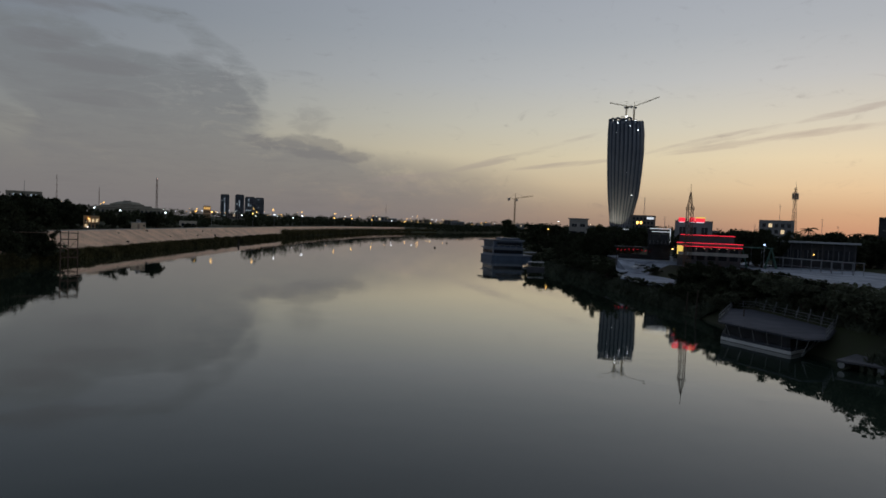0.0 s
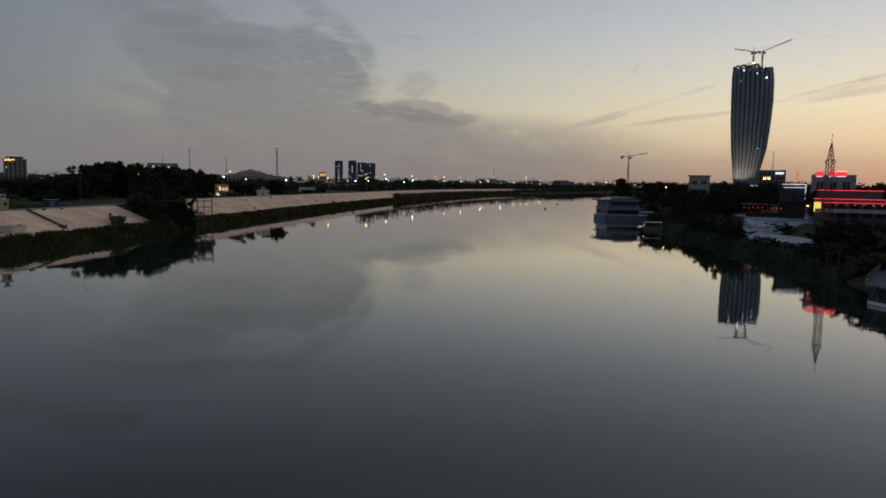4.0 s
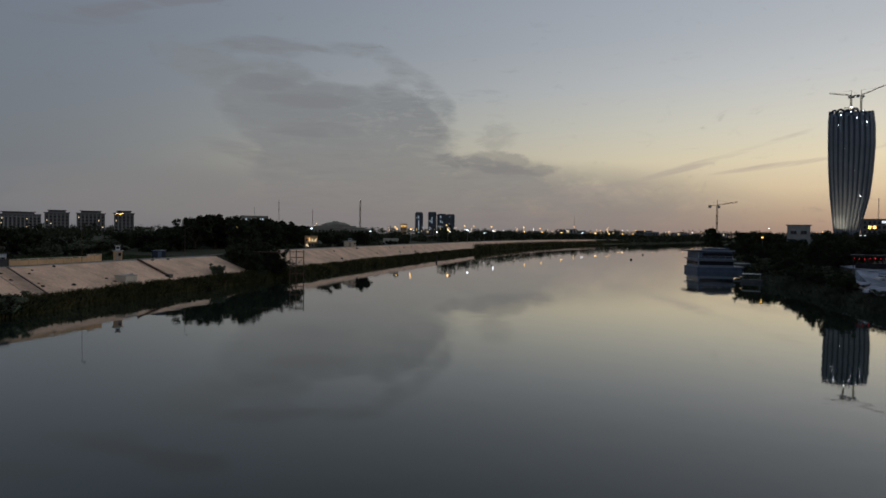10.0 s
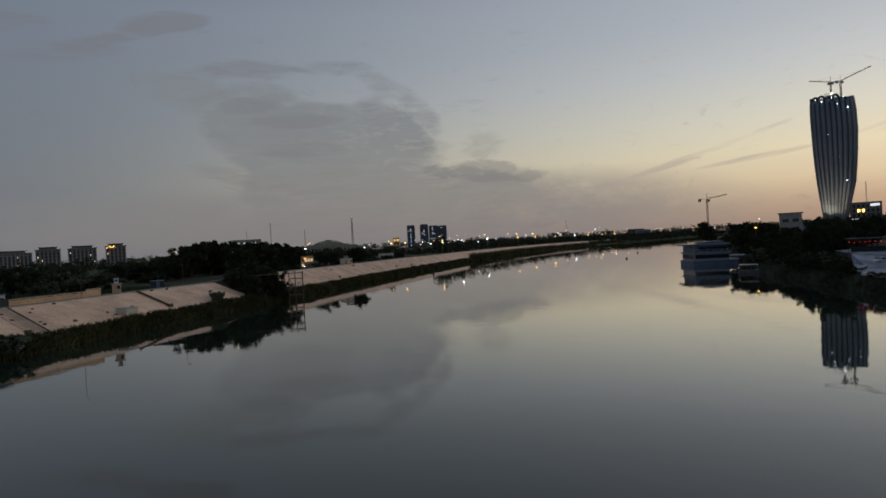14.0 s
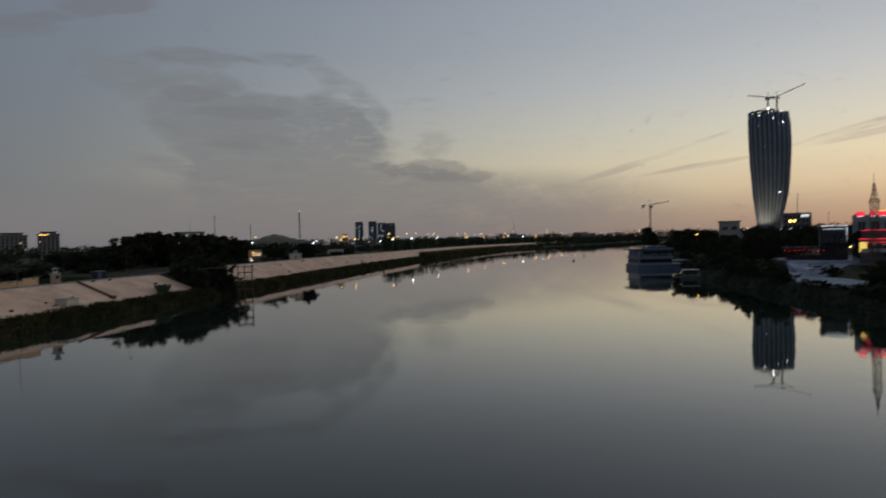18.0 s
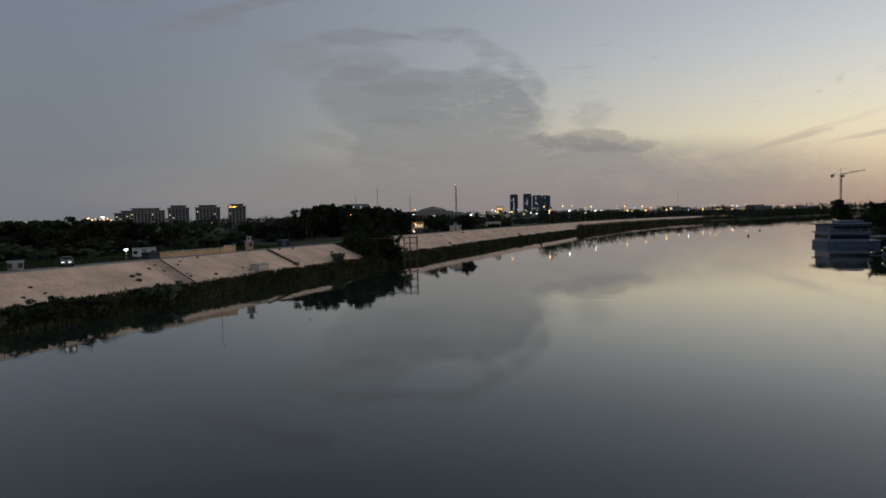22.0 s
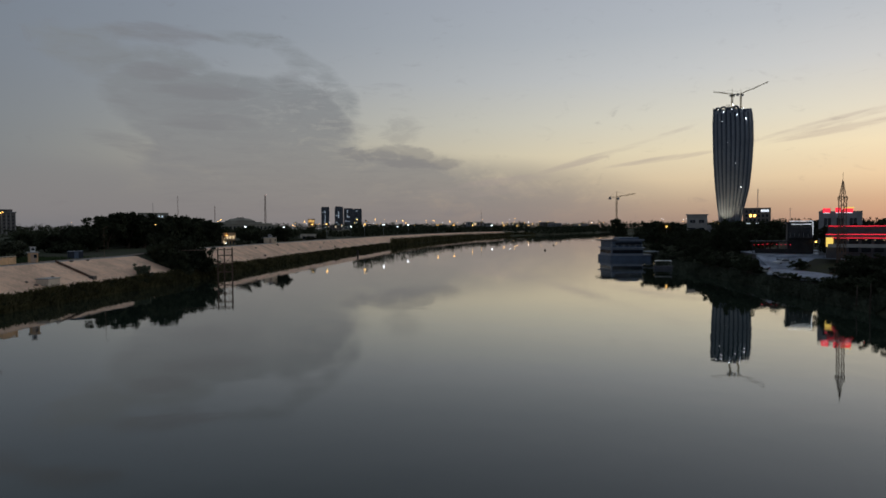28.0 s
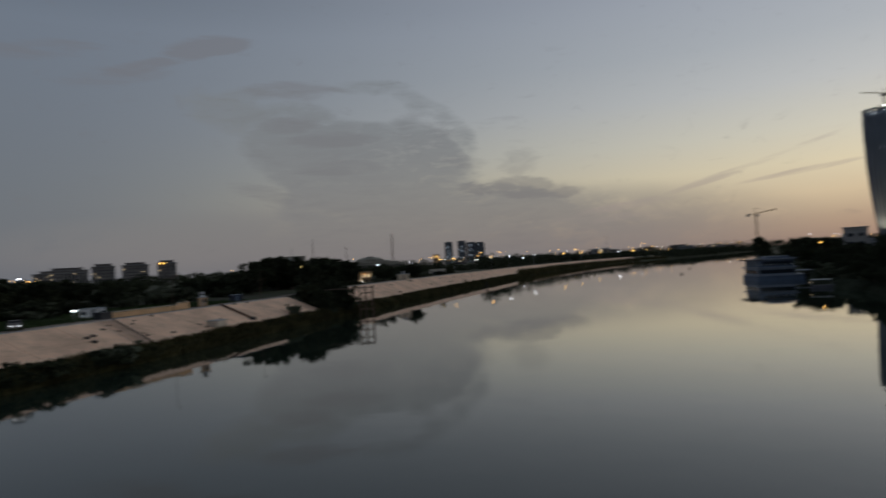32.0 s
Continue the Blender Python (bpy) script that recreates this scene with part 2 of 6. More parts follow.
stuff_mat("roof_sheet", (0.38, 0.4, 0.43), 0.5, spread=0.12, bump=0.05)
stuff_mat("steel_grey", (0.28, 0.29, 0.3), 0.5, 0.6, spread=0.2)
stuff_mat("rust_steel", (0.16, 0.1, 0.07), 0.7, 0.3, spread=0.3)
stuff_mat("crane_yellow", (0.24, 0.17, 0.06), 0.55, spread=0.15)
stuff_mat("hull_blue", (0.09, 0.125, 0.19), 0.5, spread=0.18, bump=0.05)
stuff_mat("hull_white", (0.23, 0.26, 0.32), 0.45, spread=0.12, bump=0.05)
stuff_mat("deck_boards", (0.085, 0.088, 0.11), 0.8, shine=0.2, spread=0.15, per_object=0.1)
stuff_mat("hull_dark", (0.045, 0.05, 0.065), 0.6, spread=0.25)
stuff_mat("apartment_wall", (0.12, 0.14, 0.17), 0.7, spread=0.12)
stuff_mat("green_paint", (0.06, 0.13, 0.1), 0.5, spread=0.2)
stuff_mat("black_wall", (0.04, 0.041, 0.045), 0.8, spread=0.3)
stuff_mat("weeds", (0.088, 0.1, 0.07), 0.9, shine=0.1, spread=0.4, scale=0.15, fine_scale=2.0, bump=0)
stuff_mat("blue_paint", (0.014, 0.022, 0.045), 0.5, spread=0.2)
stuff_mat("rubber", (0.02, 0.02, 0.02), 0.8)
stuff_mat("bark", (0.08, 0.06, 0.045), 0.95, spread=0.3, scale=3)
stuff_mat("leaves", (0.04, 0.046, 0.026), 0.9, shine=0.1, spread=0.35, scale=0.5, fine_scale=3.0, bump=0, per_object=0.25)
stuff_mat("leaves_olive", (0.105, 0.115, 0.075), 0.9, shine=0.1, spread=0.3, scale=0.5, fine_scale=3.0, bump=0, per_object=0.2)
stuff_mat("reeds", (0.09, 0.08, 0.036), 0.9, shine=0.1, spread=0.4, scale=0.15, fine_scale=2.0, bump=0)
stuff_mat("reed_tops", (0.085, 0.088, 0.045), 0.9, shine=0.1, spread=0.4, scale=0.2, fine_scale=2.0, bump=0)
stuff_mat("boulder", (0.055, 0.05, 0.045), 0.9, spread=0.3, scale=2)
stuff_mat("grass", (0.05, 0.075, 0.03), 0.9, shine=0.1, spread=0.3, scale=0.1, fine_scale=2.0, bump=0)
stuff_mat("rock", (0.1, 0.09, 0.08), 0.9, spread=0.3, scale=2)
stuff_mat("rubble", (0.58, 0.45, 0.35), 0.9, spread=0.3, scale=2)
stuff_mat("car_paint", (0.6, 0.6, 0.62), 0.25, spread=0.05, bump=0)
stuff_mat("glass_dark", (0.02, 0.025, 0.035), 0.12, spread=0.1, bump=0)
stuff_mat("tower_glass", (0.05, 0.07, 0.105), 0.42, 0.1, spread=0.1, scale=0.02, fine_scale=0.1, bump=0)
stuff_mat("tower_panel", (0.19, 0.215, 0.26), 0.55, spread=0.12, scale=0.03, fine_scale=0.3, bump=0)
lamp_mat("lamp_warm", (1.0, 0.54, 0.12), 4.5)
lamp_mat("lamp_white", (0.85, 0.92, 1.0), 6.0)
lamp_mat("lamp_amber", (1.0, 0.55, 0.15), 1.2)
lamp_mat("lamp_head", (0.9, 0.95, 1.0), 1.1)
lamp_mat("lamp_dim", (1.0, 0.75, 0.45), 0.8)
lamp_mat("lamp_bluewhite", (0.7, 0.85, 1.0), 0.55)
lamp_mat("lamp_blue", (0.45, 0.62, 1.0), 2.5)
lamp_mat("led_red", (1.0, 0.03, 0.06), 1.1)
lamp_mat("lamp_pink", (1.0, 0.6, 0.55), 2.0)
lamp_mat("led_white", (0.85, 0.92, 1.0), 0.8)
lamp_mat("sign_yellow", (1.0, 0.7, 0.15), 0.8)


def water_mat():
    """Murky river: a dark body under a mirror that grows towards grazing view."""
    m = bpy.data.materials.new("river_water")
    m.use_nodes = True
    n = Net(m.node_tree)
    m.node_tree.nodes.remove(m.node_tree.nodes["Principled BSDF"])
    at = n.node("ShaderNodeNewGeometry").outputs["Position"]
    cloudy = n.noise(at, 0.02, 3.0)
    swell, ripple = n.noise(at, 0.25, 2.0), n.noise(at, 1.7, 4.0, 0.6)
    calm = n.smooth(n.noise(at, 0.035, 2.0), 0.38, 0.62)            # light airs wander over the water
    b = n.node("ShaderNodeBump")
    b.inputs["Strength"].default_value, b.inputs["Distance"].default_value = 0.5, 0.02
    n.put(b.inputs["Height"], n.math("ADD", swell, n.math("MULTIPLY", ripple, n.math("ADD", 0.08, n.math("MULTIPLY", calm, 0.16)))))
    body = n.node("ShaderNodeBsdfDiffuse")
    n.put(body.inputs["Color"], n.mix(cloudy, (0.017, 0.029, 0.021), (0.026, 0.04, 0.028)))
    mirror = n.node("ShaderNodeBsdfGlossy")
    mirror.inputs["Color"].default_value = (0.985, 0.985, 0.98, 1)
    mirror.inputs["Roughness"].default_value = 0.004
    n.put(mirror.inputs["Normal"], b.outputs[0])
    fres = n.node("ShaderNodeFresnel")
    fres.inputs["IOR"].default_value = 1.33
    n.put(fres.inputs["Normal"], b.outputs[0])
    gloss = n.ramp(fres.outputs[0], [(0.0, (0.02,) * 3), (0.09, (0.108,) * 3), (0.133, (0.165,) * 3), (0.19, (0.245,) * 3), (0.28, (0.385,) * 3), (0.43, (0.6,) * 3), (0.58, (0.78,) * 3), (0.72, (0.9,) * 3), (1.0, (1.0,) * 3)])
    blend = n.node("ShaderNodeMixShader")
    n.put(blend.inputs[0], gloss)
    n.put(blend.inputs[1], body.outputs[0])
    n.put(blend.inputs[2], mirror.outputs[0])
    n.put(m.node_tree.nodes["Material Output"].inputs["Surface"], blend.outputs[0])
    M["water"] = m


water_mat()

# ---- building blocks ----


def linked(name, bm, material, parent=None, label=""):
    me = bpy.data.meshes.new(name)
    bm.to_mesh(me)
    bm.free()
    me.materials.append(M[material])
    ob = new(name, me)
    if parent:
        ob.parent = parent
    if label:
        ob["label"] = label
    return ob



def thing(name, x, y, z, label, category, group="", turn=0.0, kind=""):
    ob = new(name)
    ob.empty_display_size = 0.5
    ob.matrix_basis = pose(x, y, z, 0, 0, turn)
    return tagged(ob, label, category, group, kind)


def box(bm, x0, y0, z0, x1, y1, z1, bevel=0.0):
    m = Matrix.Translation(((x0 + x1) / 2, (y0 + y1) / 2, (z0 + z1) / 2)) @ Matrix.Diagonal((abs(x1 - x0), abs(y1 - y0), abs(z1 - z0), 1))
    made = bmesh.ops.create_cube(bm, size=1, matrix=m)
    if bevel:
        edges = {e for v in made["verts"] for e in v.link_edges}
        bmesh.ops.bevel(bm, geom=list(edges), offset=bevel, segments=1, affect="EDGES")
    return bm


def beam(bm, p, q, r, r2=None, sides=4):
    """A bar from p to q."""
    p, q = Vector(p), Vector(q)
    d = q - p
    turn = d.to_track_quat("Z", "Y").to_matrix().to_4x4()
    bmesh.ops.create_cone(bm, cap_ends=True, segments=sides, radius1=r, radius2=r if r2 is None else r2, depth=d.length,
                          matrix=Matrix.Translation((p + q) / 2) @ turn @ Matrix.Rotation(math.pi / 4, 4, "Z"))
    return bm


def tube(bm, pts, scale=1.0, sides=6):
    """One closed bar swept up through points with radii."""
    rings = []
    for p, r in pts:
        rings.append([bm.verts.new((p.x + math.cos(2 * math.pi * k / sides) * r * scale, p.y + math.sin(2 * math.pi * k / sides) * r * scale, p.z)) for k in range(sides)])
    for a, b in zip(rings, rings[1:]):
        for k in range(sides):
            bm.faces.new((a[k], a[(k + 1) % sides], b[(k + 1) % sides], b[k]))
    bm.faces.new(rings[0][::-1])
    bm.faces.new(rings[-1])
    return bm


def a_box(*args, bevel=0.0):
    return box(bmesh.new(), *args, bevel=bevel)


def a_beam(*args, **kw):
    return beam(bmesh.new(), *args, **kw)


def flat_mesh(name, verts, faces, material, parent=None, label=""):
    me = bpy.data.meshes.new(name)
    me.from_pydata([tuple(v) for v in verts], [], faces)
    me.materials.append(M[material])
    ob = new(name, me)
    if parent:
        ob.parent = parent
    if label:
        ob["label"] = label
    return ob


def slab(corners, z0, z1):
    """A prism over a polygon of x, y."""
    bm = bmesh.new()
    low = [bm.verts.new((x, y, z0)) for x, y in corners]
    top = [bm.verts.new((x, y, z1)) for x, y in corners]
    n = len(corners)
    bm.faces.new(top)
    bm.faces.new(low[::-1])
    for k in range(n):
        bm.faces.new((low[k], low[(k + 1) % n], top[(k + 1) % n], top[k]))
    bmesh.ops.recalc_face_normals(bm, faces=bm.faces)
    return bm


def lattice(bm, x, y, z0, z1, wide0, wide1, panels, r):
    """A square lattice mast."""
    def corner(k, f):
        half = (wide0 + (wide1 - wide0) * f) / 2
        sx, sy = ((-1, -1), (1, -1), (1, 1), (-1, 1))[k % 4]
        return (x + sx * half, y + sy * half, z0 + (z1 - z0) * f)
    for k in range(4):
        beam(bm, corner(k, 0), corner(k, 1), r)
        for p in range(panels):
            a, b = p / panels, (p + 1) / panels
            beam(bm, corner(k, a), corner(k + 1, b), r * 0.6)
            beam(bm, corner(k, b), corner(k + 1, b), r * 0.6)
    return bm


# ---- river, ground and banks ----
EDGE_Y = (-400, 0, 120, 200, 232, 300, 360, 450, 600, 750, 920, 1100, 1500, 2000, 2700, 4600)
EDGE_L = (-70, -77, -78, -78, -78, -77, -74, -70, -55, -30, 23, 107, 260, 420, 1000, 3000)
EDGE_R = (46, 43, 43, 42.5, 50.5, 54, 60, 72, 100, 135, 175, 250, 420, 620, 1150, 3100)


def left_edge(y):
    return float(np.interp(y, EDGE_Y, EDGE_L))


def right_edge(y):
    return float(np.interp(y, EDGE_Y, EDGE_R))


LEFT = ((0, -0.6), (0.6, 0.3), (1.6, 0.9))
INLAND = ((90, 6), (180, 6), (400, 7), (900, 7), (2000, 8), (4200, 8))
RIGHT = ((0, -0.6), (1.0, 0.4), (4, 1.5), (9, 3.8), (13, 4.5), (22, 4.6), (45, 4.7), (90, 5.2), (180, 6), (400, 7), (900, 7), (2000, 8), (4200, 8))


def crest_at(y):
    """How far the left bank's crest lies from the water and how high."""
    return float(np.interp(y, (130, 220, 330), (14.0, 13.3, 11.8))), float(np.interp(y, (140, 170), (5.65, 6.25)))


def build_ground():
    ys = [-400, -150, 0, 20] + list(range(30, 300, 6)) + list(range(300, 800, 25)) + list(range(800, 2000, 100)) + [2200, 2700, 3500, 4600]
    rows = []
    for y in ys:
        l, r = left_edge(y), right_edge(y)
        quay = 105 < y < 188                                      # a low landing below the restaurants
        right = [(d, min(h, 2.2) if quay and d < 15 else h) for d, h in RIGHT]
        cd, cz = crest_at(y)
        left = LEFT + ((cd, cz - 0.14), (cd + 1.4, cz), (20, cz), (45, cz)) + INLAND
        row = [(l - d, y, h) for d, h in left[::-1]] + [(l + 4, y, -3), ((l + r) / 2, y, -4), (r - 4, y, -3)] + [(r + d, y, h) for d, h in right]
        rows.append(row)
    n = len(rows[0])
    verts = []
    for row in rows:
        for x, y, z in row:
            rough = 0.25 * noise.noise((x * 0.11, y * 0.11, 0)) if z > 0 else 0
            verts.append((x, y, z + rough))
    faces = [(j * n + i, j * n + i + 1, (j + 1) * n + i + 1, (j + 1) * n + i) for j in range(len(rows) - 1) for i in range(n - 1)]
    ob = flat_mesh("ground", verts, faces, "earth")
    for p in ob.data.polygons:
        p.use_smooth = True
    tagged(ob, "dusty earth banks and plain on both sides of the river", "ground", kind="structure")


build_ground()
river = flat_mesh("water", [(-4700, -420, 0), (4700, -420, 0), (4700, 4700, 0), (-4700, 4700, 0)], [(0, 1, 2, 3)], "water")
tagged(river, "calm grey-green river mirroring the dusk sky", "river", kind="structure")

# ---- trees and reeds ----
RNG = np.random.default_rng(7)


def leaf_cloud(centres, radii, per, size, rng):
    """Many small leaf blades round clump centres: corner points and faces."""
    c = np.repeat(np.asarray(centres, float), per, axis=0)
    r = np.repeat(np.asarray(radii, float), per)
    n = len(c)
    d = rng.normal(size=(n, 3))
    d /= np.linalg.norm(d, axis=1)[:, None]
    at = c + d * (r * rng.random(n) ** 0.45)[:, None] * np.array([1, 1, 0.8])
    a = rng.normal(size=(n, 3))
    a /= np.linalg.norm(a, axis=1)[:, None]
    b = np.cross(a, rng.normal(size=(n, 3)))
    b /= np.linalg.norm(b, axis=1)[:, None]
    s = size * (0.6 + 0.8 * rng.random(n))[:, None]
    verts = np.stack([at - a * s, at + b * s * 0.45, at + a * s, at - b * s * 0.45], 1).reshape(-1, 3)
    faces = [(4 * k, 4 * k + 1, 4 * k + 2, 4 * k + 3) for k in range(n)]
    return verts, faces


def cloud_mesh(name, verts, faces, material):
    me = bpy.data.meshes.new(name)
    me.from_pydata(verts.tolist(), [], faces)
    me.materials.append(M[material])
    return me


def make_tree(seed, height, spread, material="leaves", clumps=46, per=46, size=0.42, label="", category="tree"):
    """A broad tree, its foot at the origin."""
    rng = np.random.default_rng(seed)
    tree = thing("tree", 0, 0, 0, label or "dark green leafy tree with an uneven rounded crown", category, "trees along the banks")
    bm = bmesh.new()
    lean = rng.normal(size=2) * 0.04 * height
    fork = Vector((lean[0], lean[1], height * 0.2))
    beam(bm, (0, 0, -0.4), fork, 0.035 * height, 0.022 * height, 8)
    centres, radii = [], []
    limbs = 6
    for k in range(limbs):
        ang = 2 * math.pi * (k + rng.random() * 0.7) / limbs
        reach = spread * (0.45 + 0.45 * rng.random())
        tip = fork + Vector((math.cos(ang) * reach, math.sin(ang) * reach, height * (0.08 + 0.52 * rng.random())))
        beam(bm, fork, tip, 0.015 * height, 0.005 * height, 6)
        for _ in range(clumps // limbs):
            f = 0.45 + 0.65 * rng.random()
            p = fork.lerp(tip, f) + Vector(rng.normal(size=3) * spread * 0.22)
            centres.append(p)
            radii.append(spread * (0.16 + 0.16 * rng.random()))
    for _ in range(clumps // 5):
        centres.append(fork + Vector((rng.normal() * spread * 0.28, rng.normal() * spread * 0.28, height * (0.3 + 0.3 * rng.random()))))
        radii.append(spread * (0.18 + 0.14 * rng.random()))
    linked("trunk", bm, "bark", tree)
    v, f = leaf_cloud(centres, radii, per, size, rng)
    low = v[:, 2].max()
    v[:, 2] *= height / low
    crown = new("crown", cloud_mesh("crown", v, f, material))
    crown.parent = tree
    return tree


TREES = [make_tree(11 + k, 10.0, 3.4 + 0.5 * (k % 3), clumps=44 + 4 * k) for k in range(6)]
BUSHES = [make_tree(40 + k, 4.0, 2.4, "leaves_olive" if k == 1 else "leaves", clumps=30, per=50, size=0.26,
                    label="dense dark green shrub on the bank", category="shrub") for k in range(3)]
for b in BUSHES:
    b.name = "shrub"
    b["group"] = "shrubs on the banks"
HEDGE = [make_tree(60 + k, 4.0, 2.4, "leaves_olive", clumps=30, per=55, size=0.2, label="dense olive-green clipped shrub on the bank slope", category="shrub") for k in range(2)]
for b in HEDGE:
    b.name = "hedge_shrub"
    b["group"] = "shrubs on the banks"
PLACED = set()


def put_tree(stock, x, y, z, height, spin, wide=1.0):
    """The first use of a stock tree moves it there, later ones copy it."""
    k = int(RNG.integers(len(stock)))
    src = stock[k]
    base = 10.0 if stock is TREES else 4.0
    s = height / base
    m = Matrix.Translation((x, y, z)) @ Matrix.Rotation(spin, 4, "Z")
    if src.name in PLACED:
        ob = copy_thing(src, m)
    else:
        PLACED.add(src.name)
        ob = src
        ob.matrix_basis = m
    ob.scale = (s * wide, s * wide, s)
    return ob


def belt(stock, n, x0, x1, y0, y1, h0, h1, z, seed, wide=1.0):
    rng = np.random.default_rng(seed)
    for _ in range(n):
        put_tree(stock, x0 + (x1 - x0) * rng.random(), y0 + (y1 - y0) * rng.random(), z, h0 + (h1 - h0) * rng.random(), 6.3 * rng.random(), wide * (0.9 + 0.35 * rng.random()))


# left bank: park trees behind the embankment
belt(TREES, 38, -162, -112, 22, 74, 9.4, 12.0, 5.4, 1, 1.15)
belt(TREES, 22, -186, -124, 76, 140, 7.0, 8.6, 5.8, 51, 1.25)
belt(BUSHES, 26, -114, -103, 26, 62, 2.2, 3.6, 5.4, 52, 1.5)
belt(BUSHES, 40, -128, -112, 38, 140, 2.4, 3.8, 5.4, 36, 1.5)
put_tree(TREES, -94.5, 161.5, 6.0, 8.4, 0.7, 0.85)
put_tree(TREES, -97.0, 164.0, 6.0, 8.0, 2.7, 0.85)
for _ in range(36):
    x, y = -134 + 26 * RNG.random(), 158 + 74 * RNG.random()
    side = math.degrees(math.atan2(x, y - 10))
    put_tree(TREES, x, y, 5.8, (9.6 if -36.3 < side < -30.0 else 5.8 if side < -30.0 else 7.4) + 2.4 * RNG.random(), 6.3 * RNG.random(), 1.0 + 0.35 * RNG.random())
belt(BUSHES, 46, -104, -95.5, 172, 345, 1.3, 2.3, 6.0, 54, 1.4)
for x, y, h in ((-103, 237, 5.2), (-100.5, 241, 5.4), (-99, 266, 6.6), (-101, 255, 5.0)):
    put_tree(TREES, x, y, 6.0, h, x, 1.15)
belt(BUSHES, 40, -190, -116, 50, 230, 3.0, 4.5, 5.7, 31, 1.5)
belt(TREES, 8, -150, -106, 225, 300, 6.0, 8.5, 5.8, 3, 1.15)
belt(TREES, 6, -138, -124, 238, 282, 9.5, 11.3, 5.8, 35, 1.1)
belt(TREES, 6, -112, -104, 168, 215, 6, 9, 5.8, 12)
# the big trees that overhang the water beside the pumping frame
for x, y, h, s in ((-82, 143, 7.0, 0.2), (-80.5, 147, 7.6, 1.4), (-84, 149, 9.4, 2.7), (-80, 152, 6.8, 4.0), (-87, 144, 9.6, 5.0), (-90, 150, 10.2, 0.9), (-86, 153, 9.0, 3.1)):
    put_tree(TREES, x, y, 0.8, h, s, 1.0)
for x, y, h, s in ((-97, 262, 7.0, 0.5), (-93.8, 258, 7.2, 2.0)):
    put_tree(TREES, x, y, 5.8, h, s, 1.2)
belt(BUSHES, 12, -84, -79.5, 139, 155, 2.4, 3.8, 0.6, 32, 1.1)
belt(BUSHES, 5, -81.5, -79.6, 112, 127, 1.2, 1.8, 0.9, 33, 1.2)
put_tree(BUSHES, -83.0, 128.5, 1.9, 2.8, 1.1, 1.0)
put_tree(BUSHES, -81.5, 126.5, 1.4, 2.4, 2.3, 1.0)
belt(BUSHES, 34, -80.6, -77.6, 26, 74, 2.0, 3.0, 0.4, 34, 1.15)
# right bank
belt(TREES, 18, 50, 60, 178, 205, 3.4, 4.6, 2.4, 71, 1.5)
belt(BUSHES, 34, 45.5, 56, 174, 214, 1.8, 3.0, 1.4, 72, 1.5)
belt(TREES, 14, 58, 68, 204, 244, 4.4, 5.8, 3.4, 73, 1.4)
belt(BUSHES, 16, 55, 62, 226, 262, 2.0, 3.2, 2.6, 74, 1.4)
belt(TREES, 12, 60, 84, 250, 278, 4.6, 6.2, 5.0, 75, 1.3)
belt(TREES, 12, 60, 72, 264, 300, 8.6, 10.6, 4.4, 76, 1.1)
put_tree(TREES, 70, 402, 4.4, 13.5, 1.0, 0.75)
put_tree(TREES, 73.5, 410, 4.4, 10.5, 2.0, 0.8)
belt(TREES, 26, 62, 130, 190, 300, 7.0, 9.5, 5.2, 6, 1.2)
belt(TREES, 16, 56, 74, 190, 262, 5.0, 7.5, 3.8, 7, 1.2)
belt(TREES, 14, 100, 190, 158, 250, 6, 8.5, 5.5, 8, 1.2)
belt(TREES, 10, 104, 150, 96, 140, 5.0, 6.5, 5.2, 9, 1.2)
belt(TREES, 10, 77, 89, 143, 152, 7.6, 9.4, 5.2, 11, 1.0)
belt(TREES, 22, 108, 134, 152, 182, 7.4, 9.2, 5.2, 20, 1.15)
belt(HEDGE, 70, 51, 61, 60, 112, 1.7, 2.8, 3.9, 13, 1.6)
belt(BUSHES, 14, 47, 51, 88, 106, 1.8, 3.0, 1.8, 14, 1.1)
belt(BUSHES, 14, 49.5, 53, 44, 60, 1.2, 2.2, 2.0, 53, 1.2)
belt(BUSHES, 28, 45, 56, 160, 212, 1.6, 3.2, 1.4, 15, 1.1)
belt(HEDGE, 26, 50, 56, 34, 62, 3.4, 4.6, 3.2, 16, 1.2)
# taller shrubs and ragged little trees on the bank's brow above the barge
belt(HEDGE, 34, 50.5, 54.5, 56, 92, 2.8, 3.7, 3.7, 17, 1.25)
belt(TREES, 16, 49.5, 54.0, 58, 104, 3.4, 4.4, 3.4, 18, 1.1)
belt(BUSHES, 16, 45.5, 49.5, 84, 108, 1.8, 3.2, 1.4, 19, 1.2)
for k in range(34):
    y = 133 + 46 * RNG.random()
    x = right_edge(y) + 2.5 + (0.335 * y - right_edge(y) - 2.5) * RNG.random()
    put_tree(BUSHES, x, y, 2.4, 2.2 + 1.4 * RNG.random(), 6.3 * RNG.random(), 1.25)
for x, y, z, h, s in ((74, 226, 5.0, 9.4, 0.4), (77, 229, 5.0, 9.6, 1.8), (71.5, 224, 5.0, 9.0, 3.0), (80, 232, 5.0, 9.5, 4.1), (83.5, 231, 5.0, 9.0, 2.1), (62, 186, 3.6, 5.2, 1.0), (65, 188, 3.8, 5.4, 2.0), (59.5, 184, 3.2, 4.8, 0.2), (67.5, 190, 4.2, 5.4, 5.0), (80.5, 136.5, 5.2, 8.0, 1.0), (50.5, 107, 2.2, 5.0, 0.9), (53.5, 104, 3.2, 4.6, 2.2), (52, 110.5, 2.6, 4.8, 3.3), (48.8, 103.5, 2.0, 4.0, 5.0)):
    put_tree(TREES, x, y, z, h, s, 1.15 if h > 6 else 1.5)
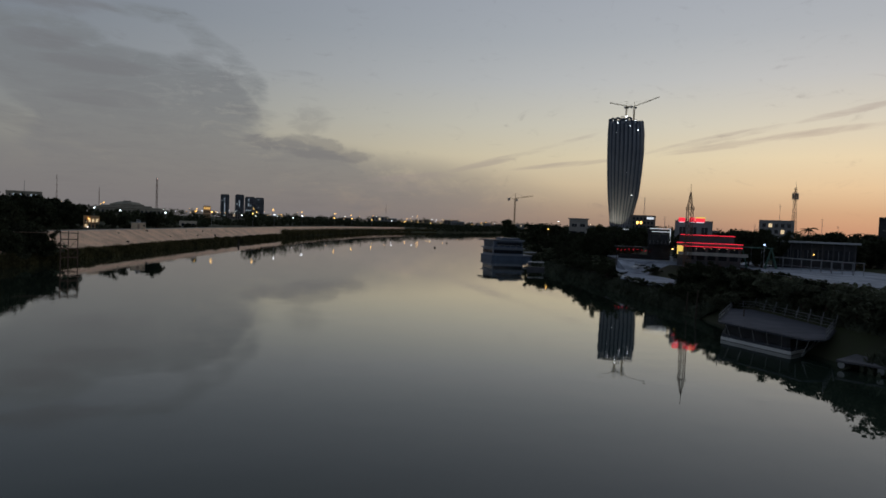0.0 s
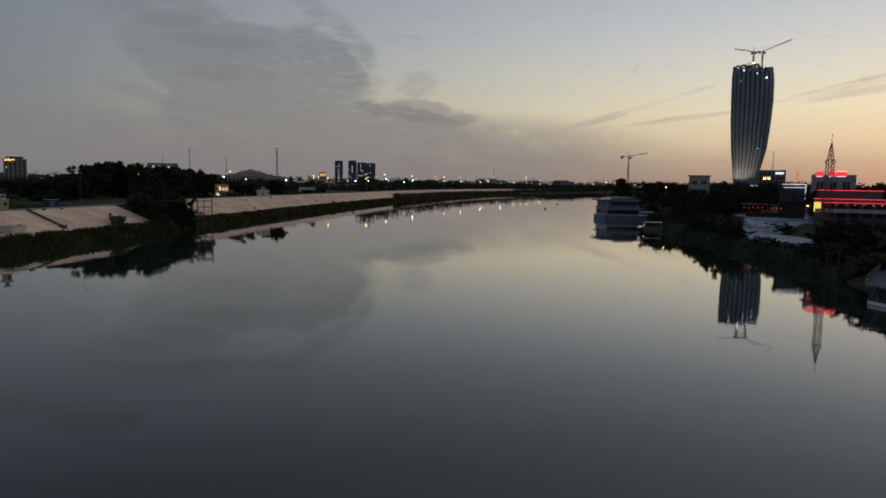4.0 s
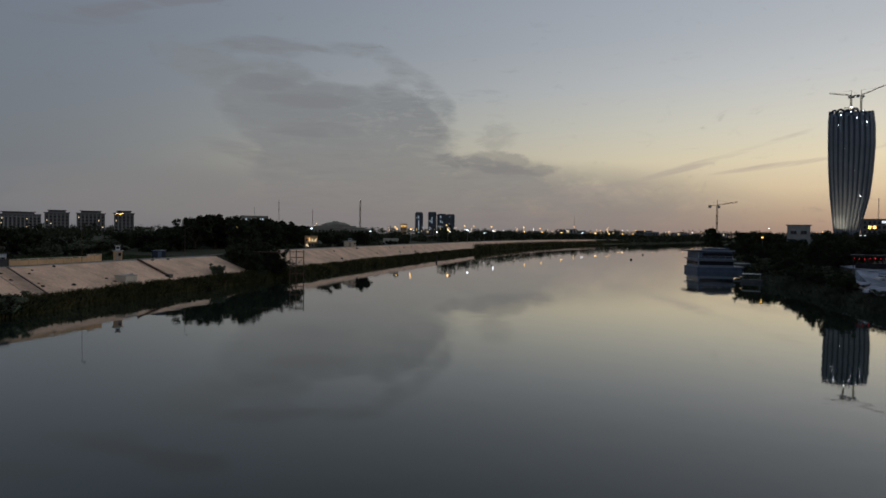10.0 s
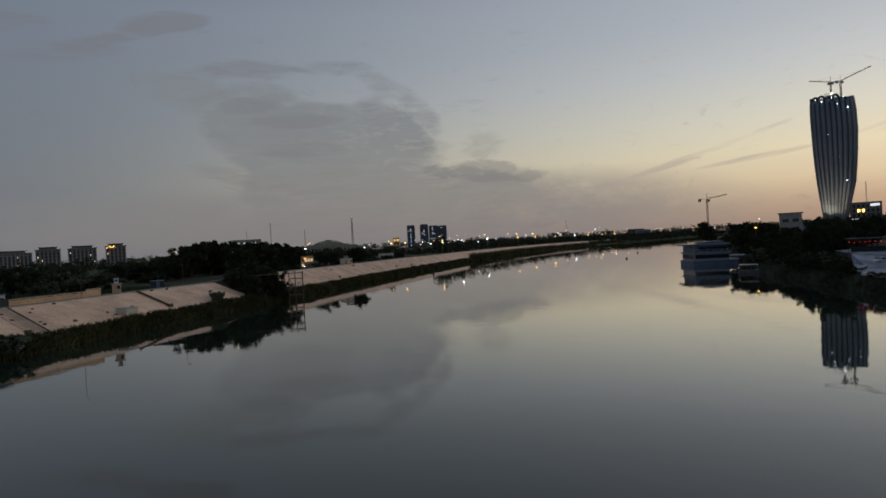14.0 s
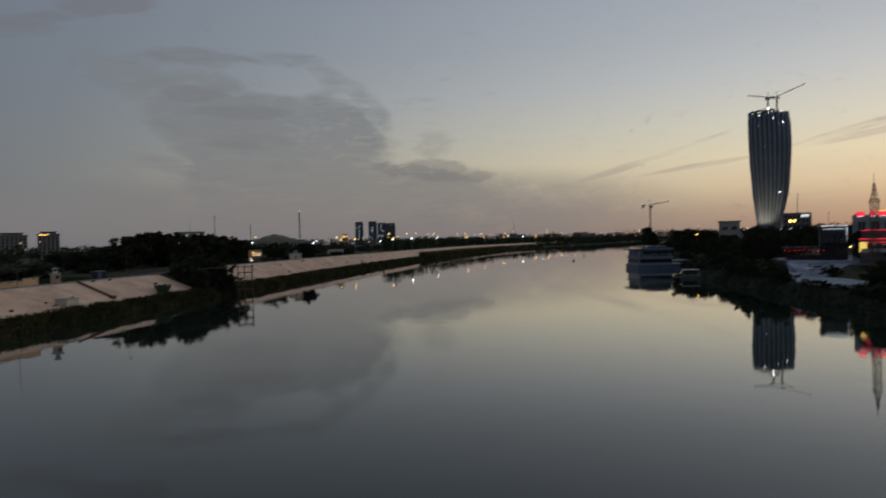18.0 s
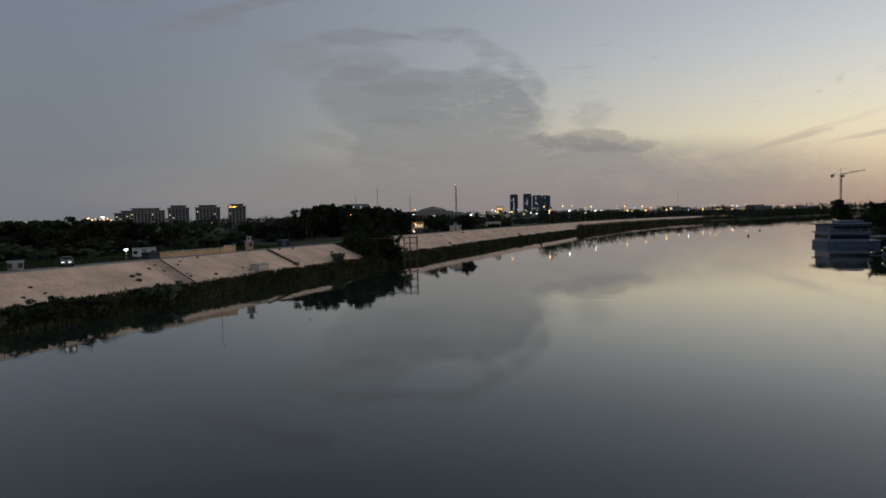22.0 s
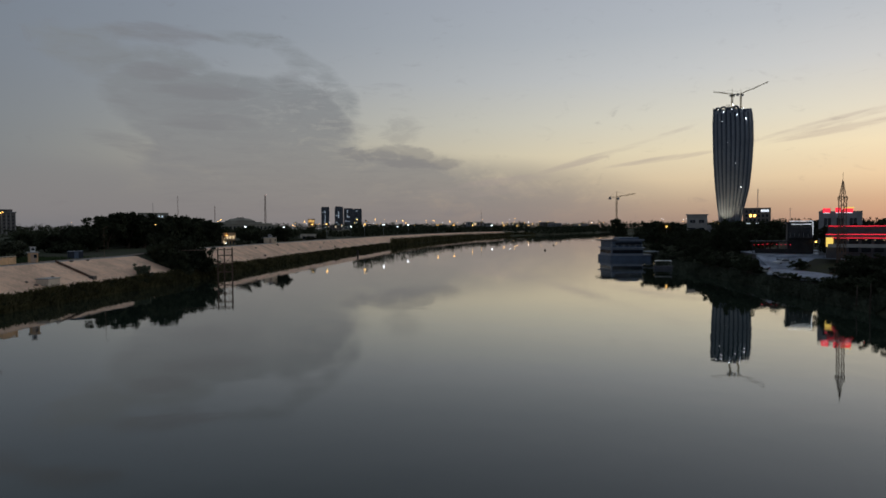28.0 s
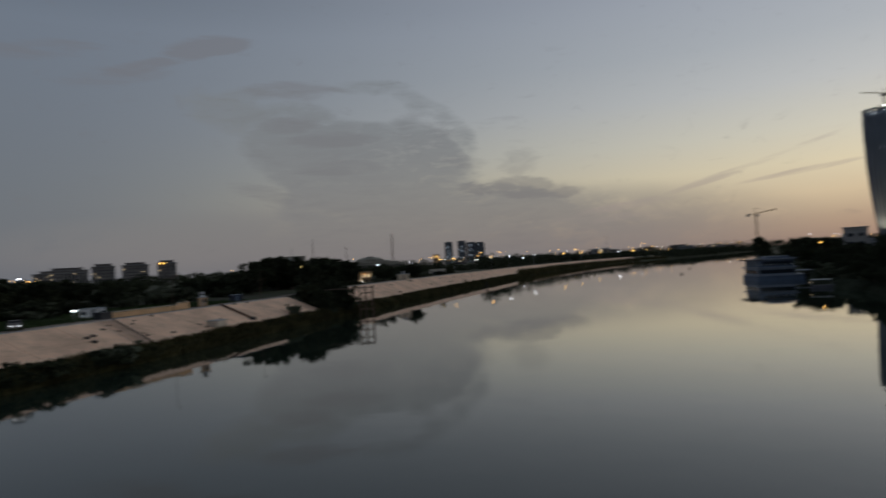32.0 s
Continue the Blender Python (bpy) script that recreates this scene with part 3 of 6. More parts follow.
put_tree(BUSHES, 57.5, 140, 2.5, 2.6, 0.3, 1.3)
for x, y, h in ((58.0, 180, 9.2), (60.8, 184, 10.0), (62.6, 181, 9.8), (56.0, 186, 8.6)):
    put_tree(TREES, x, y, 3.6, h, x, 0.85)
for k in range(16):
    f = k / 15
    x = float(np.interp(f, (0, 0.35, 1), (51.2, 45.4, 47.2)))
    y = float(np.interp(f, (0, 0.35, 1), (108.8, 117, 135)))
    put_tree(BUSHES, x + 0.5 * RNG.random(), y, 1.9, 1.0 + 0.8 * RNG.random(), 6.3 * RNG.random(), 1.1)
for x, y, h in ((69.0, 149.3, 7.2), (72.2, 149.8, 7.5), (75.4, 149.2, 7.0)):
    put_tree(TREES, x, y, 5.2, h, x, 0.9)


def reed_bed(edge, y0, y1, n, off0, off1, h0, h1, name, label, seed, side, bank=(-0.3, 0.3, 0.9, 5.8), at=(0, 0.6, 1.6, 11), material="reeds"):
    rng = np.random.default_rng(seed)
    ys = y0 + (y1 - y0) * rng.random(n) ** 1.25
    lump = np.array([noise.noise((y * 0.13, seed, 0)) for y in ys])
    d = off0 + (off1 - off0) * rng.random(n)
    xs = np.array([edge(y) for y in ys]) + side * d
    h = (h0 + (h1 - h0) * rng.random(n)) * (1 + 0.5 * lump)
    z = np.interp(d, at, bank)
    foot = np.stack([xs, ys, z], 1)
    lean = rng.normal(size=(n, 2)) * 0.45
    wide = 0.05 + 0.10 * rng.random(n)
    ang = rng.random(n) * math.pi
    sx = np.stack([np.cos(ang) * wide, np.sin(ang) * wide, 0 * ang], 1)
    mid = foot + np.stack([lean[:, 0] * h * 0.35, lean[:, 1] * h * 0.35, h * 0.6], 1)
    top = foot + np.stack([lean[:, 0] * h, lean[:, 1] * h, h], 1)
    verts = np.stack([foot - sx, foot + sx, mid + sx * 1.2, mid - sx * 1.2, top], 1).reshape(-1, 3)
    faces = [f for k in range(n) for f in ((5 * k, 5 * k + 1, 5 * k + 2, 5 * k + 3), (5 * k + 3, 5 * k + 2, 5 * k + 4))]
    ob = new(name, cloud_mesh(name, verts, faces, material))
    tagged(ob, label, "reeds", kind="stuff")


reed_bed(left_edge, 18, 420, 60000, 0.0, 3.0, 0.5, 1.4, "reeds", "dense dark green reeds along the foot of the embankment", 3, -1)
reed_bed(left_edge, 26, 78, 14000, 0.2, 2.0, 0.8, 1.5, "reeds", "tall olive reeds and scrub at the water's edge", 6, -1, material="reed_tops")
reed_bed(left_edge, 420, 1000, 9000, 0.0, 4.0, 2.0, 4.0, "reeds", "far dark reeds along the water", 4, -1)
reed_bed(right_edge, 36, 108, 16000, 6.0, 15.0, 0.3, 0.9, "grass", "rough dry grass and weeds on the bank above the barge", 9, 1, (0.2, 1.3, 3.6, 4.4), (1.0, 4, 9, 13), "weeds")
reed_bed(right_edge, 26, 56, 5000, 0.0, 5.0, 0.6, 1.4, "reeds", "dark weeds on the bank beside the barge", 8, 1, material="weeds")
reed_bed(right_edge, 88, 250, 14000, 0.0, 3.0, 0.5, 1.1, "reeds", "dark reeds and weeds below the bank", 5, 1, material="weeds")


def far_woods(name, spots, per, size, material, label):
    rng = np.random.default_rng(len(spots))
    v, f = leaf_cloud([s[:3] for s in spots], [s[3] for s in spots], per, size, rng)
    tagged(new(name, cloud_mesh(name, v, f, material)), label, "woods", kind="stuff")


rng = np.random.default_rng(21)
spots = []
for _ in range(900):
    y = 420 + 1500 * rng.random() ** 1.3
    x = left_edge(y) - 22 - 260 * rng.random() ** 1.6
    near = math.degrees(math.atan2(x, y)) < -13 and y < 1100
    spots.append((x, y, (4.5 if near else 7) + (2 if near else 5) * rng.random(), (2.2 if near else 4) + 3 * rng.random()))
for y in 940 + 700 * rng.random(160):
    spots.append((left_edge(y) - 4 - 40 * rng.random(), y, 3.5 + 3 * rng.random(), 3.5 + 2 * rng.random()))
for y in 1000 + 1900 * rng.random(420):
    spots.append((left_edge(y) - 1 - 9 * rng.random(), y, 2.5 + 4.5 * rng.random(), 4.5 + 3.5 * rng.random()))
    spots.append((right_edge(y) + 1 + 12 * rng.random(), y, 3.0 + 5.5 * rng.random(), 4.5 + 3.5 * rng.random()))
far_woods("woods", spots, 60, 1.1, "leaves", "far dark tree line beyond the embankment")
spots = [(right_edge(y) + 25 + 300 * rng.random(), y, 7 + 6 * rng.random(), 5 + 3 * rng.random()) for y in 330 + 1200 * rng.random(420)]
far_woods("woods", spots, 130, 0.8, "leaves", "far dark trees on the built-up bank")
spots = [(right_edge(y) + 5 + 28 * rng.random(), y, 2.2 + 3.4 * rng.random(), 2.0 + 1.4 * rng.random()) for y in 258 + 184 * rng.random(150)]
far_woods("thicket", spots, 110, 0.4, "leaves", "dark thicket on the bank behind the moored boat")
spots = [(left_edge(y) - 0.8 - 2.6 * rng.random(), y, 0.7 + 0.7 * rng.random(), 0.6 + 0.5 * rng.random()) for y in np.concatenate([66 + 70 * rng.random(90), 158 + 180 * rng.random(150)])]
far_woods("thicket", spots, 70, 0.16, "leaves", "low dark bushes among the reeds at the foot of the embankment")
spots = [(right_edge(y) + 0.4 + 2.0 * rng.random(), y, 0.5 + 0.5 * rng.random(), 0.5 + 0.4 * rng.random()) for y in 104 + 60 * rng.random(70)]
far_woods("thicket", spots, 70, 0.16, "leaves", "low dark bushes below the paved landing")
spots = []
for x0, x1, y0, y1, h0, h1, n in ((-170, -110, 300, 420, 4.5, 7.0, 30), (-300, -190, 60, 330, 5.0, 7.0, 70), (130, 330, 300, 520, 8, 11, 60)):
    for _ in range(n):
        x, y, h = x0 + (x1 - x0) * rng.random(), y0 + (y1 - y0) * rng.random(), h0 + (h1 - h0) * rng.random()
        for f in (0.3, 0.55, 0.8):
            spots.append((x + 1.6 * rng.normal(), y + 1.6 * rng.normal(), 6 + h * f, h * (0.34 - 0.14 * f) + 0.6 * rng.random()))
far_woods("woods", spots, 60, 0.6, "leaves", "dark groves behind the park and the riverside houses")
spots = [(-2600 + 3900 * rng.random(), 1900 + 1500 * rng.random(), 13 + 11 * rng.random(), 9 + 6 * rng.random()) for _ in range(800)]
far_woods("woods", spots, 40, 2.6, "leaves", "hazy distant tree line on the horizon")
spots = [(-1500 + 1250 * rng.random(), 350 + 700 * rng.random(), 5 + 6 * rng.random(), 5 + 3.5 * rng.random()) for _ in range(800)]
far_woods("woods", spots, 45, 1.4, "leaves", "dark park trees below the far hotels")


def lawn(x0, x1, y0, y1, n, seed):
    """Short rough grass behind the crest."""
    rng = np.random.default_rng(seed)
    foot = np.stack([x0 + (x1 - x0) * rng.random(n), y0 + (y1 - y0) * rng.random(n), np.full(n, 5.55)], 1)
    h = (0.25 + 0.35 * rng.random(n))[:, None]
    ang = rng.random(n) * math.pi
    sx = np.stack([np.cos(ang) * 0.12, np.sin(ang) * 0.12, 0 * ang], 1)
    top = foot + np.concatenate([rng.normal(size=(n, 2)) * 0.15, h], 1)
    verts = np.stack([foot - sx, foot + sx, top], 1).reshape(-1, 3)
    tagged(new("grass", cloud_mesh("grass", verts, [(3 * k, 3 * k + 1, 3 * k + 2) for k in range(n)], "grass")), "rough dark green grass behind the bank path", "grass", kind="stuff")


lawn(-124, -96.0, 30, 135, 26000, 61)

# ---- the tall tower under construction ----


def tower_section(z):
    """Left, right and half depth of the tower at a height."""
    zs = (0, 23, 60, 85, 105, 127, 150, 174)
    left = np.interp(z, zs, (-16.2, -18.6, -22.6, -24.6, -25.6, -26.2, -26.6, -26.0))
    right = np.interp(z, zs, (6.5, 10.5, 18.6, 21.2, 22.4, 23.2, 22.4, 19.5))
    return float(left), float(right)


ROUND_ANG = np.linspace(0, 2 * math.pi, 1441)
round_x = np.abs(np.cos(ROUND_ANG)) ** 0.62 * np.sign(np.cos(ROUND_ANG))
round_y = np.abs(np.sin(ROUND_ANG)) ** 0.62 * np.sign(np.sin(ROUND_ANG)) * 0.75
ROUND_LEN = np.concatenate([[0], np.cumsum(np.hypot(np.diff(round_x), np.diff(round_y)))])
ROUND_LEN /= ROUND_LEN[-1]


def tower_point(f, z, out=0.0):
    """A place on the facade: f goes once round the rounded plan."""
    l, r = tower_section(z)
    a = float(np.interp(f % 1.0, ROUND_LEN, ROUND_ANG))
    cx, half = (l + r) / 2, (r - l) / 2
    x = abs(math.cos(a)) ** 0.62 * math.copysign(1, math.cos(a)) * (half + out)
    y = abs(math.sin(a)) ** 0.62 * math.copysign(1, math.sin(a)) * (half * 0.75 + out)
    return Vector((cx + x, y, z))


def build_tower():
    tower = thing("office_tower", 327, 916, 5, "tall unfinished tower with blue-grey flutes and dark glass bands", "tower", turn=-19)
    zs = [0, 12, 23, 35, 48, 60, 72, 85, 95, 105, 116, 127, 138, 150, 160, 166]
    n = 156
    verts = [tower_point(k / n, z, 1.1 * abs(math.sin(math.pi * 26 * k / n))) for z in zs for k in range(n)]
    faces = [(j * n + k, j * n + (k + 1) % n, (j + 1) * n + (k + 1) % n, (j + 1) * n + k) for j in range(len(zs) - 1) for k in range(n)]
    faces.append(tuple((len(zs) - 1) * n + k for k in range(n)))
    glass = flat_mesh("facade", verts, faces, "tower_panel", tower, "blue-grey fluted metal and glass facade")
    for p in glass.data.polygons:
        p.use_smooth = len(p.vertices) == 4
    for z in range(6, 160, 8):
        bm = bmesh.new()
        ring = [tower_point(k / 52, z, 0.5) for k in range(52)]
        for a, b in zip(ring, ring[1:] + ring[:1]):
            beam(bm, a, b, 0.14)
        linked("floor_edge", bm, "dark_wall", tower)
    # dark glass bands in the flutes, narrowing to slits towards the foot
    for k in range(26):
        bm = bmesh.new()
        f = k / 26
        pts = []
        for z in [0, 15, 30, 45, 60, 80, 100, 125, 150, 162]:
            sway = 0.009 * math.sin(z / 30 + k * 1.9) * max(0, 1 - z / 130)
            pts.append((tower_point(f + sway, z, 0.2), float(np.interp(z, (0, 15, 30, 50, 80, 162), (0.25, 0.45, 1.15, 1.5, 1.35, 1.7)))))
        tube(bm, pts, 0.75)
        linked("glass_band", bm, "tower_glass", tower)
    # unfinished crown: rounded loops of the ribs, higher on one side, with scaffolding between
    for k in range(18):
        bm = bmesh.new()
        a, b = tower_point(k / 18 - 0.026, 162, 0.0), tower_point(k / 18 + 0.026, 162, 0.0)
        tall = 3.6 + (4.2 if a.x < -2 else 0.0) + 0.9 * math.sin(k * 2.3)
        pts = [a.lerp(b, 0.5 - 0.5 * math.cos(math.pi * j / 8)) + Vector((0, 0, tall * math.sin(math.pi * j / 8) ** 0.6)) for j in range(9)]
        for p, q in zip(pts, pts[1:]):
            beam(bm, p, q, 1.3, 1.3, 6)
        linked("crown_loop", bm, "tower_glass", tower)
    for k, (x, y, h) in enumerate(((-16, -8, 8), (-8, -13, 10), (1, -14, 6), (9, -12, 5), (17, -9, 4), (-20, 2, 7))):
        linked("scaffold", lattice(bmesh.new(), x, y, 163, 163 + h, 5.0, 4.0, 3, 0.28), "rust_steel", tower)
    # closed shaft heads behind the loops
    for x0, x1, top in ((-22, -12, 168), (-12, -3, 169.5), (3, 11, 164.5), (11, 17, 165)):
        linked("shaft_head", a_box(x0, -10, 160, x1, 8, top, bevel=1.2), "tower_glass", tower)
    linked("core", a_box(-9, -6, 160, 6, 8, 169), "concrete", tower, "bare concrete lift core")
    for dx, dy, z, s in ((-14, -16, 163, 0.9), (-3, -17, 166, 0.7), (3, -18, 158, 0.7), (14, -17.5, 152, 1.1), (-16, -18, 150, 0.5), (9, -20, 60, 1.0), (-9, -20, 120, 0.4), (10, -16, 166, 0.7), (-20, -12, 167, 0.6), (2, -18, 92, 0.35)):
        bm = bmesh.new()
        bmesh.ops.create_icosphere(bm, subdivisions=1, radius=s * 0.65, matrix=Matrix.Translation((dx, dy - 2.5, z)))
        linked("work_lamp", bm, "lamp_white", tower, "bright white work lamp")
    for dx in (-22, -14, -6, 1):
        lamp = bpy.data.lights.new("flood_lamp", "SPOT")
        lamp.energy, lamp.color, lamp.spot_size, lamp.shadow_soft_size = 24000, (1.0, 0.82, 0.54), radians(80), 1.0
        ob = new("flood_lamp", lamp)
        ob.parent = tower
        ob.matrix_basis = look((dx, -34, 3), (dx * 0.9, -16, 62))


build_tower()


def tower_crane(x, y, z0, z1, jib, counter, heading, rise, label, r=0.35, wide=2.0):
    """A tower crane: heading in degrees from +x, rise: how far the jib's tip climbs."""
    crane = thing("tower_crane", x, y, z0, label, "crane", "tower cranes")
    h = z1 - z0
    linked("mast", lattice(bmesh.new(), 0, 0, 0, h, wide, wide, max(4, int(h / wide / 1.4)), r), "crane_yellow", crane)
    a = radians(heading)
    d = Vector((math.cos(a), math.sin(a), 0))
    side = Vector((-d.y, d.x, 0)) * wide * 0.4
    tip, tail = d * jib + Vector((0, 0, h + rise)), -d * counter + Vector((0, 0, h))
    root = Vector((0, 0, h))
    bm = bmesh.new()
    n = max(5, int(jib / 4))
    for k in range(n):
        p, q = root.lerp(tip, k / n), root.lerp(tip, (k + 1) / n)
        peak = Vector((0, 0, wide * 0.75))
        for s in (-1, 1):
            beam(bm, p + side * s, q + side * s, r)
            beam(bm, p + side * s, (p + q) / 2 + peak, r * 0.6)
            beam(bm, (p + q) / 2 + peak, q + side * s, r * 0.6)
        beam(bm, p + peak, q + peak, r)
    linked("jib", bm, "crane_yellow", crane)
    bm = bmesh.new()
    for s in (-1, 1):
        beam(bm, root + side * s, tail + side * s, r * 1.3)
    linked("counter_jib", bm, "crane_yellow", crane)
    linked("counterweight", a_box(tail.x - 1.4, tail.y - 1.4, h - 2.6, tail.x + 1.4, tail.y + 1.4, h + 0.6), "concrete", crane)
    linked("cab", a_box(-1.2 + d.x * 2, -1.2 + d.y * 2, h - 3, 1.2 + d.x * 2, 1.2 + d.y * 2, h - 0.4), "grey_wall", crane)
    top = Vector((0, 0, h + 7))
    linked("tower_head", a_beam(root, top, r * 1.6, r), "crane_yellow", crane)
    bm = bmesh.new()
    beam(bm, top, root.lerp(tip, 0.7), r * 0.4)
    beam(bm, top, tail, r * 0.4)
    linked("tie_bar", bm, "steel_grey", crane)
    return crane


top_crane = tower_crane(323, 914, 172, 194, 24, 7, 160, 5, "luffing tower crane on top of the unfinished tower", 0.22, 1.6)
bm = bmesh.new()
bmesh.ops.create_icosphere(bm, subdivisions=2, radius=0.95, matrix=Matrix.Translation((0, -1.4, 7)))
linked("work_lamp", bm, "lamp_white", top_crane, "glaring white work lamp on the mast")
tower_crane(336, 918, 172, 195, 34, 9, -19, 13, "yellow tower crane with a raised jib on the tower's roof", 0.22, 1.6)
tower_crane(147, 810, 6, 49, 22, 8, -10, 3.5, "lone yellow tower crane above the far bank's roofs", 0.22, 1.5)

# ---- left bank ----
emb = thing("embankment", 0, 0, 0, "pale pink-beige concrete revetment on the sloping river bank", "embankment", kind="structure")
TOE = (1.7, 1.0)                          # metres in from the water's edge and height
tilt = math.atan2(4.65, 12.3)
slope_len = math.hypot(4.65, 12.3)


def slope_point(y, f, out=0.0):
    """A place on the slope: f from its foot (0) to the crest (1)."""
    cd, cz = crest_at(y)
    d = TOE[0] + (cd - TOE[0]) * f
    return Vector((left_edge(y) - d + out * math.sin(tilt), y, TOE[1] + (cz - TOE[1]) * f + out * math.cos(tilt)))


def slab_mesh(along, up_len, name):
    bm = box(bmesh.new(), -up_len / 2, -along / 2, -0.12, up_len / 2, along / 2, 0.08, bevel=0.012)
    me = bpy.data.meshes.new(name)
    bm.to_mesh(me)
    bm.free()
    me.materials.append(M["revetment"])
    return me


SLAB = slab_mesh(4.97, slope_len / 2 - 0.03, "slab")


def lay_slabs(y0, y1):
    y = y0
    k = 0
    while y < y1:
        for row in (0.25, 0.75):
            ob = new("slab", SLAB)
            p = slope_point(y + 2.5, row)
            turn = math.atan2(left_edge(y + 5) - left_edge(y), 5)
            cd, cz = crest_at(y + 2.5)
            lean = math.atan2(cz - TOE[1], cd - TOE[0])
            fit = math.hypot(cz - TOE[1], cd - TOE[0]) / slope_len
            ob.matrix_basis = Matrix.Translation(p + Vector((0, 0, 0.015 * math.sin(k * 2.7 + row)))) @ Matrix.Rotation(-turn, 4, "Z") @ Matrix.Rotation(lean, 4, "Y") @ Matrix.Diagonal((fit, 1, 1, 1))
            ob.parent = emb
        y += 5
        k += 1


lay_slabs(47, 141)
lay_slabs(160, 330)
# the far run of the same revetment
verts, faces = [], []
for k, y in enumerate(range(330, 1000, 10)):
    for f in (0.0, 1.0):
        verts.append(slope_point(y, f, 0.08))
    if k:
        faces.append((2 * k - 2, 2 * k, 2 * k + 1, 2 * k - 1))
flat_mesh("revetment", verts, faces, "revetment", emb)

# crest kerb and the bank path
for y0, y1, nm in ((40, 141, "kerb"), (160, 330, "kerb")):
    bm = bmesh.new()
    y = y0
    while y < y1:
        cd, cz = crest_at(y)
        x = left_edge(y) - cd
        box(bm, x - 0.75, y, cz - 0.2, x - 0.02, min(y + 4.9, y1), cz + 0.16, bevel=0.03)
        y += 5
    linked(nm, bm, "concrete", emb, "pale concrete kerb along the crest")
verts, faces = [], []
for k, y in enumerate(range(20, 1000, 8)):
    cd, cz = crest_at(y)
    x = left_edge(y) - cd
    verts += [(x - 0.8, y, cz + 0.17), (x - 3.4, y, cz + 0.2)]
    if k:
        faces.append((2 * k - 2, 2 * k, 2 * k + 1, 2 * k - 1))
path = flat_mesh("path", verts, faces, "dirt")
tagged(path, "dusty earth path along the crest of the embankment", "path", kind="structure")

# stairs down the slope
stairs = thing("stairs", left_edge(80) - 6.5, 80.2, 0, "worn brown stone stairs set into the embankment", "stairs", turn=-12.5)
N = 26
for k in range(N):
    f0, f1 = k / N, (k + 1) / N
    z = TOE[1] + 4.65 * f1 + 0.16
    x0, x1 = 4.8 - 12.6 * f0, 4.8 - 12.6 * f1
    linked("step", a_box(x1, -1.3, z - 0.5, x0, 1.3, z - 0.06, bevel=0.02), "stone_step", stairs)
for s in (-1, 1):
    linked("side_kerb", a_beam((4.8, s * 1.5, TOE[1] + 0.2), (-7.8, s * 1.5, TOE[1] + 4.85), 0.13), "dark_stone" if s > 0 else "stone_step", stairs)
# drain pipe down the slope
drain = thing("drain_pipe", left_edge(108) - 6, 108, 0, "dark iron drain pipe running down the embankment", "pipe")
o = Vector((left_edge(108) - 6, 108, 0))
linked("pipe", a_beam(slope_point(113.9, 1.0, 0.3) - o, slope_point(112.8, 0.36, 0.3) - o, 0.22, sides=8), "rust_steel", drain)
linked("outlet", a_box(*(slope_point(112.8, 0.34, 0.0) - o - Vector((0.5, 0.5, 0.2))), *(slope_point(112.8, 0.34, 0.0) - o + Vector((0.5, 0.5, 0.6)))), "rock", drain)
# pump box on the slope
bx = slope_point(100.3, 0.33)
pump = thing("pump_box", bx.x, bx.y, bx.z - 0.4, "olive-beige concrete pump box low on the embankment", "pump box")
linked("body", a_box(-1.1, -1.5, 0, 1.1, 1.5, 1.5, bevel=0.05), "cream_paint", pump)
linked("lid", a_box(-1.2, -1.6, 1.5, 1.2, 1.6, 1.66, bevel=0.03), "concrete", pump)

# loose rocks on the slope
rk = np.random.default_rng(5)


def rock(p, r, seed):
    bm = bmesh.new()
    bmesh.ops.create_icosphere(bm, subdivisions=2, radius=r)
    for v in bm.verts:
        v.co *= 0.8 + 0.6 * noise.noise(v.co * (1.1 / r) + Vector((seed, 0, 0)))
        v.co.x *= 1.25
        v.co.z *= 0.7
    ob = linked("rock", bm, "boulder")
    ob.matrix_basis = pose(*p, 0, 0, seed * 40)
    tagged(ob, "dark boulder lying on the concrete slope", "rock", "rocks on the embankment")


ROCKS = ((72.9, 0.6, 0.5), (74.5, 0.63, 0.5), (72.9, 0.48, 0.55), (78.3, 0.76, 0.36), (80.1, 0.65, 0.26), (80.5, 0.84, 0.24), (86.7, 0.88, 0.26), (85.1, 0.79, 0.26), (97.4, 0.47, 0.3), (97.8, 0.36, 0.34),
         (104.5, 0.52, 0.4), (88.7, 0.38, 0.42), (51.2, 0.48, 0.34), (54.0, 0.42, 0.32), (56.7, 0.62, 0.3), (57.2, 0.45, 0.26), (83.3, 0.5, 0.24), (83.0, 0.42, 0.3), (92.0, 0.95, 0.3), (118.0, 0.97, 0.36), (123.0, 0.96, 0.34), (131.0, 0.5, 0.3))
for k, (y, f, r) in enumerate(ROCKS):
    rock(slope_point(y, f, 0.12), r, k + 1)
for k in range(18):
    y = 170 + 150 * rk.random()
    rock(slope_point(y, 0.1 + 0.8 * rk.random(), 0.12), 0.3 + 0.35 * rk.random(), 30 + k)
# rubble where the revetment is broken
bm = bmesh.new()
for k in range(420):
    y = 30 + 19 * rk.random() ** 0.8
    p = slope_point(y, rk.random() * 1.05, 0.05)
    s = 0.12 + 0.35 * rk.random() ** 2
    m = Matrix.Translation(p) @ Euler(rk.random(3) * 6).to_matrix().to_4x4() @ Matrix.Diagonal((s * 1.6, s, s * 0.7, 1))
    bmesh.ops.create_cube(bm, size=1, matrix=m)
tagged(linked("rubble", bm, "rubble"), "broken concrete rubble on the eroded bank", "rubble", kind="stuff")
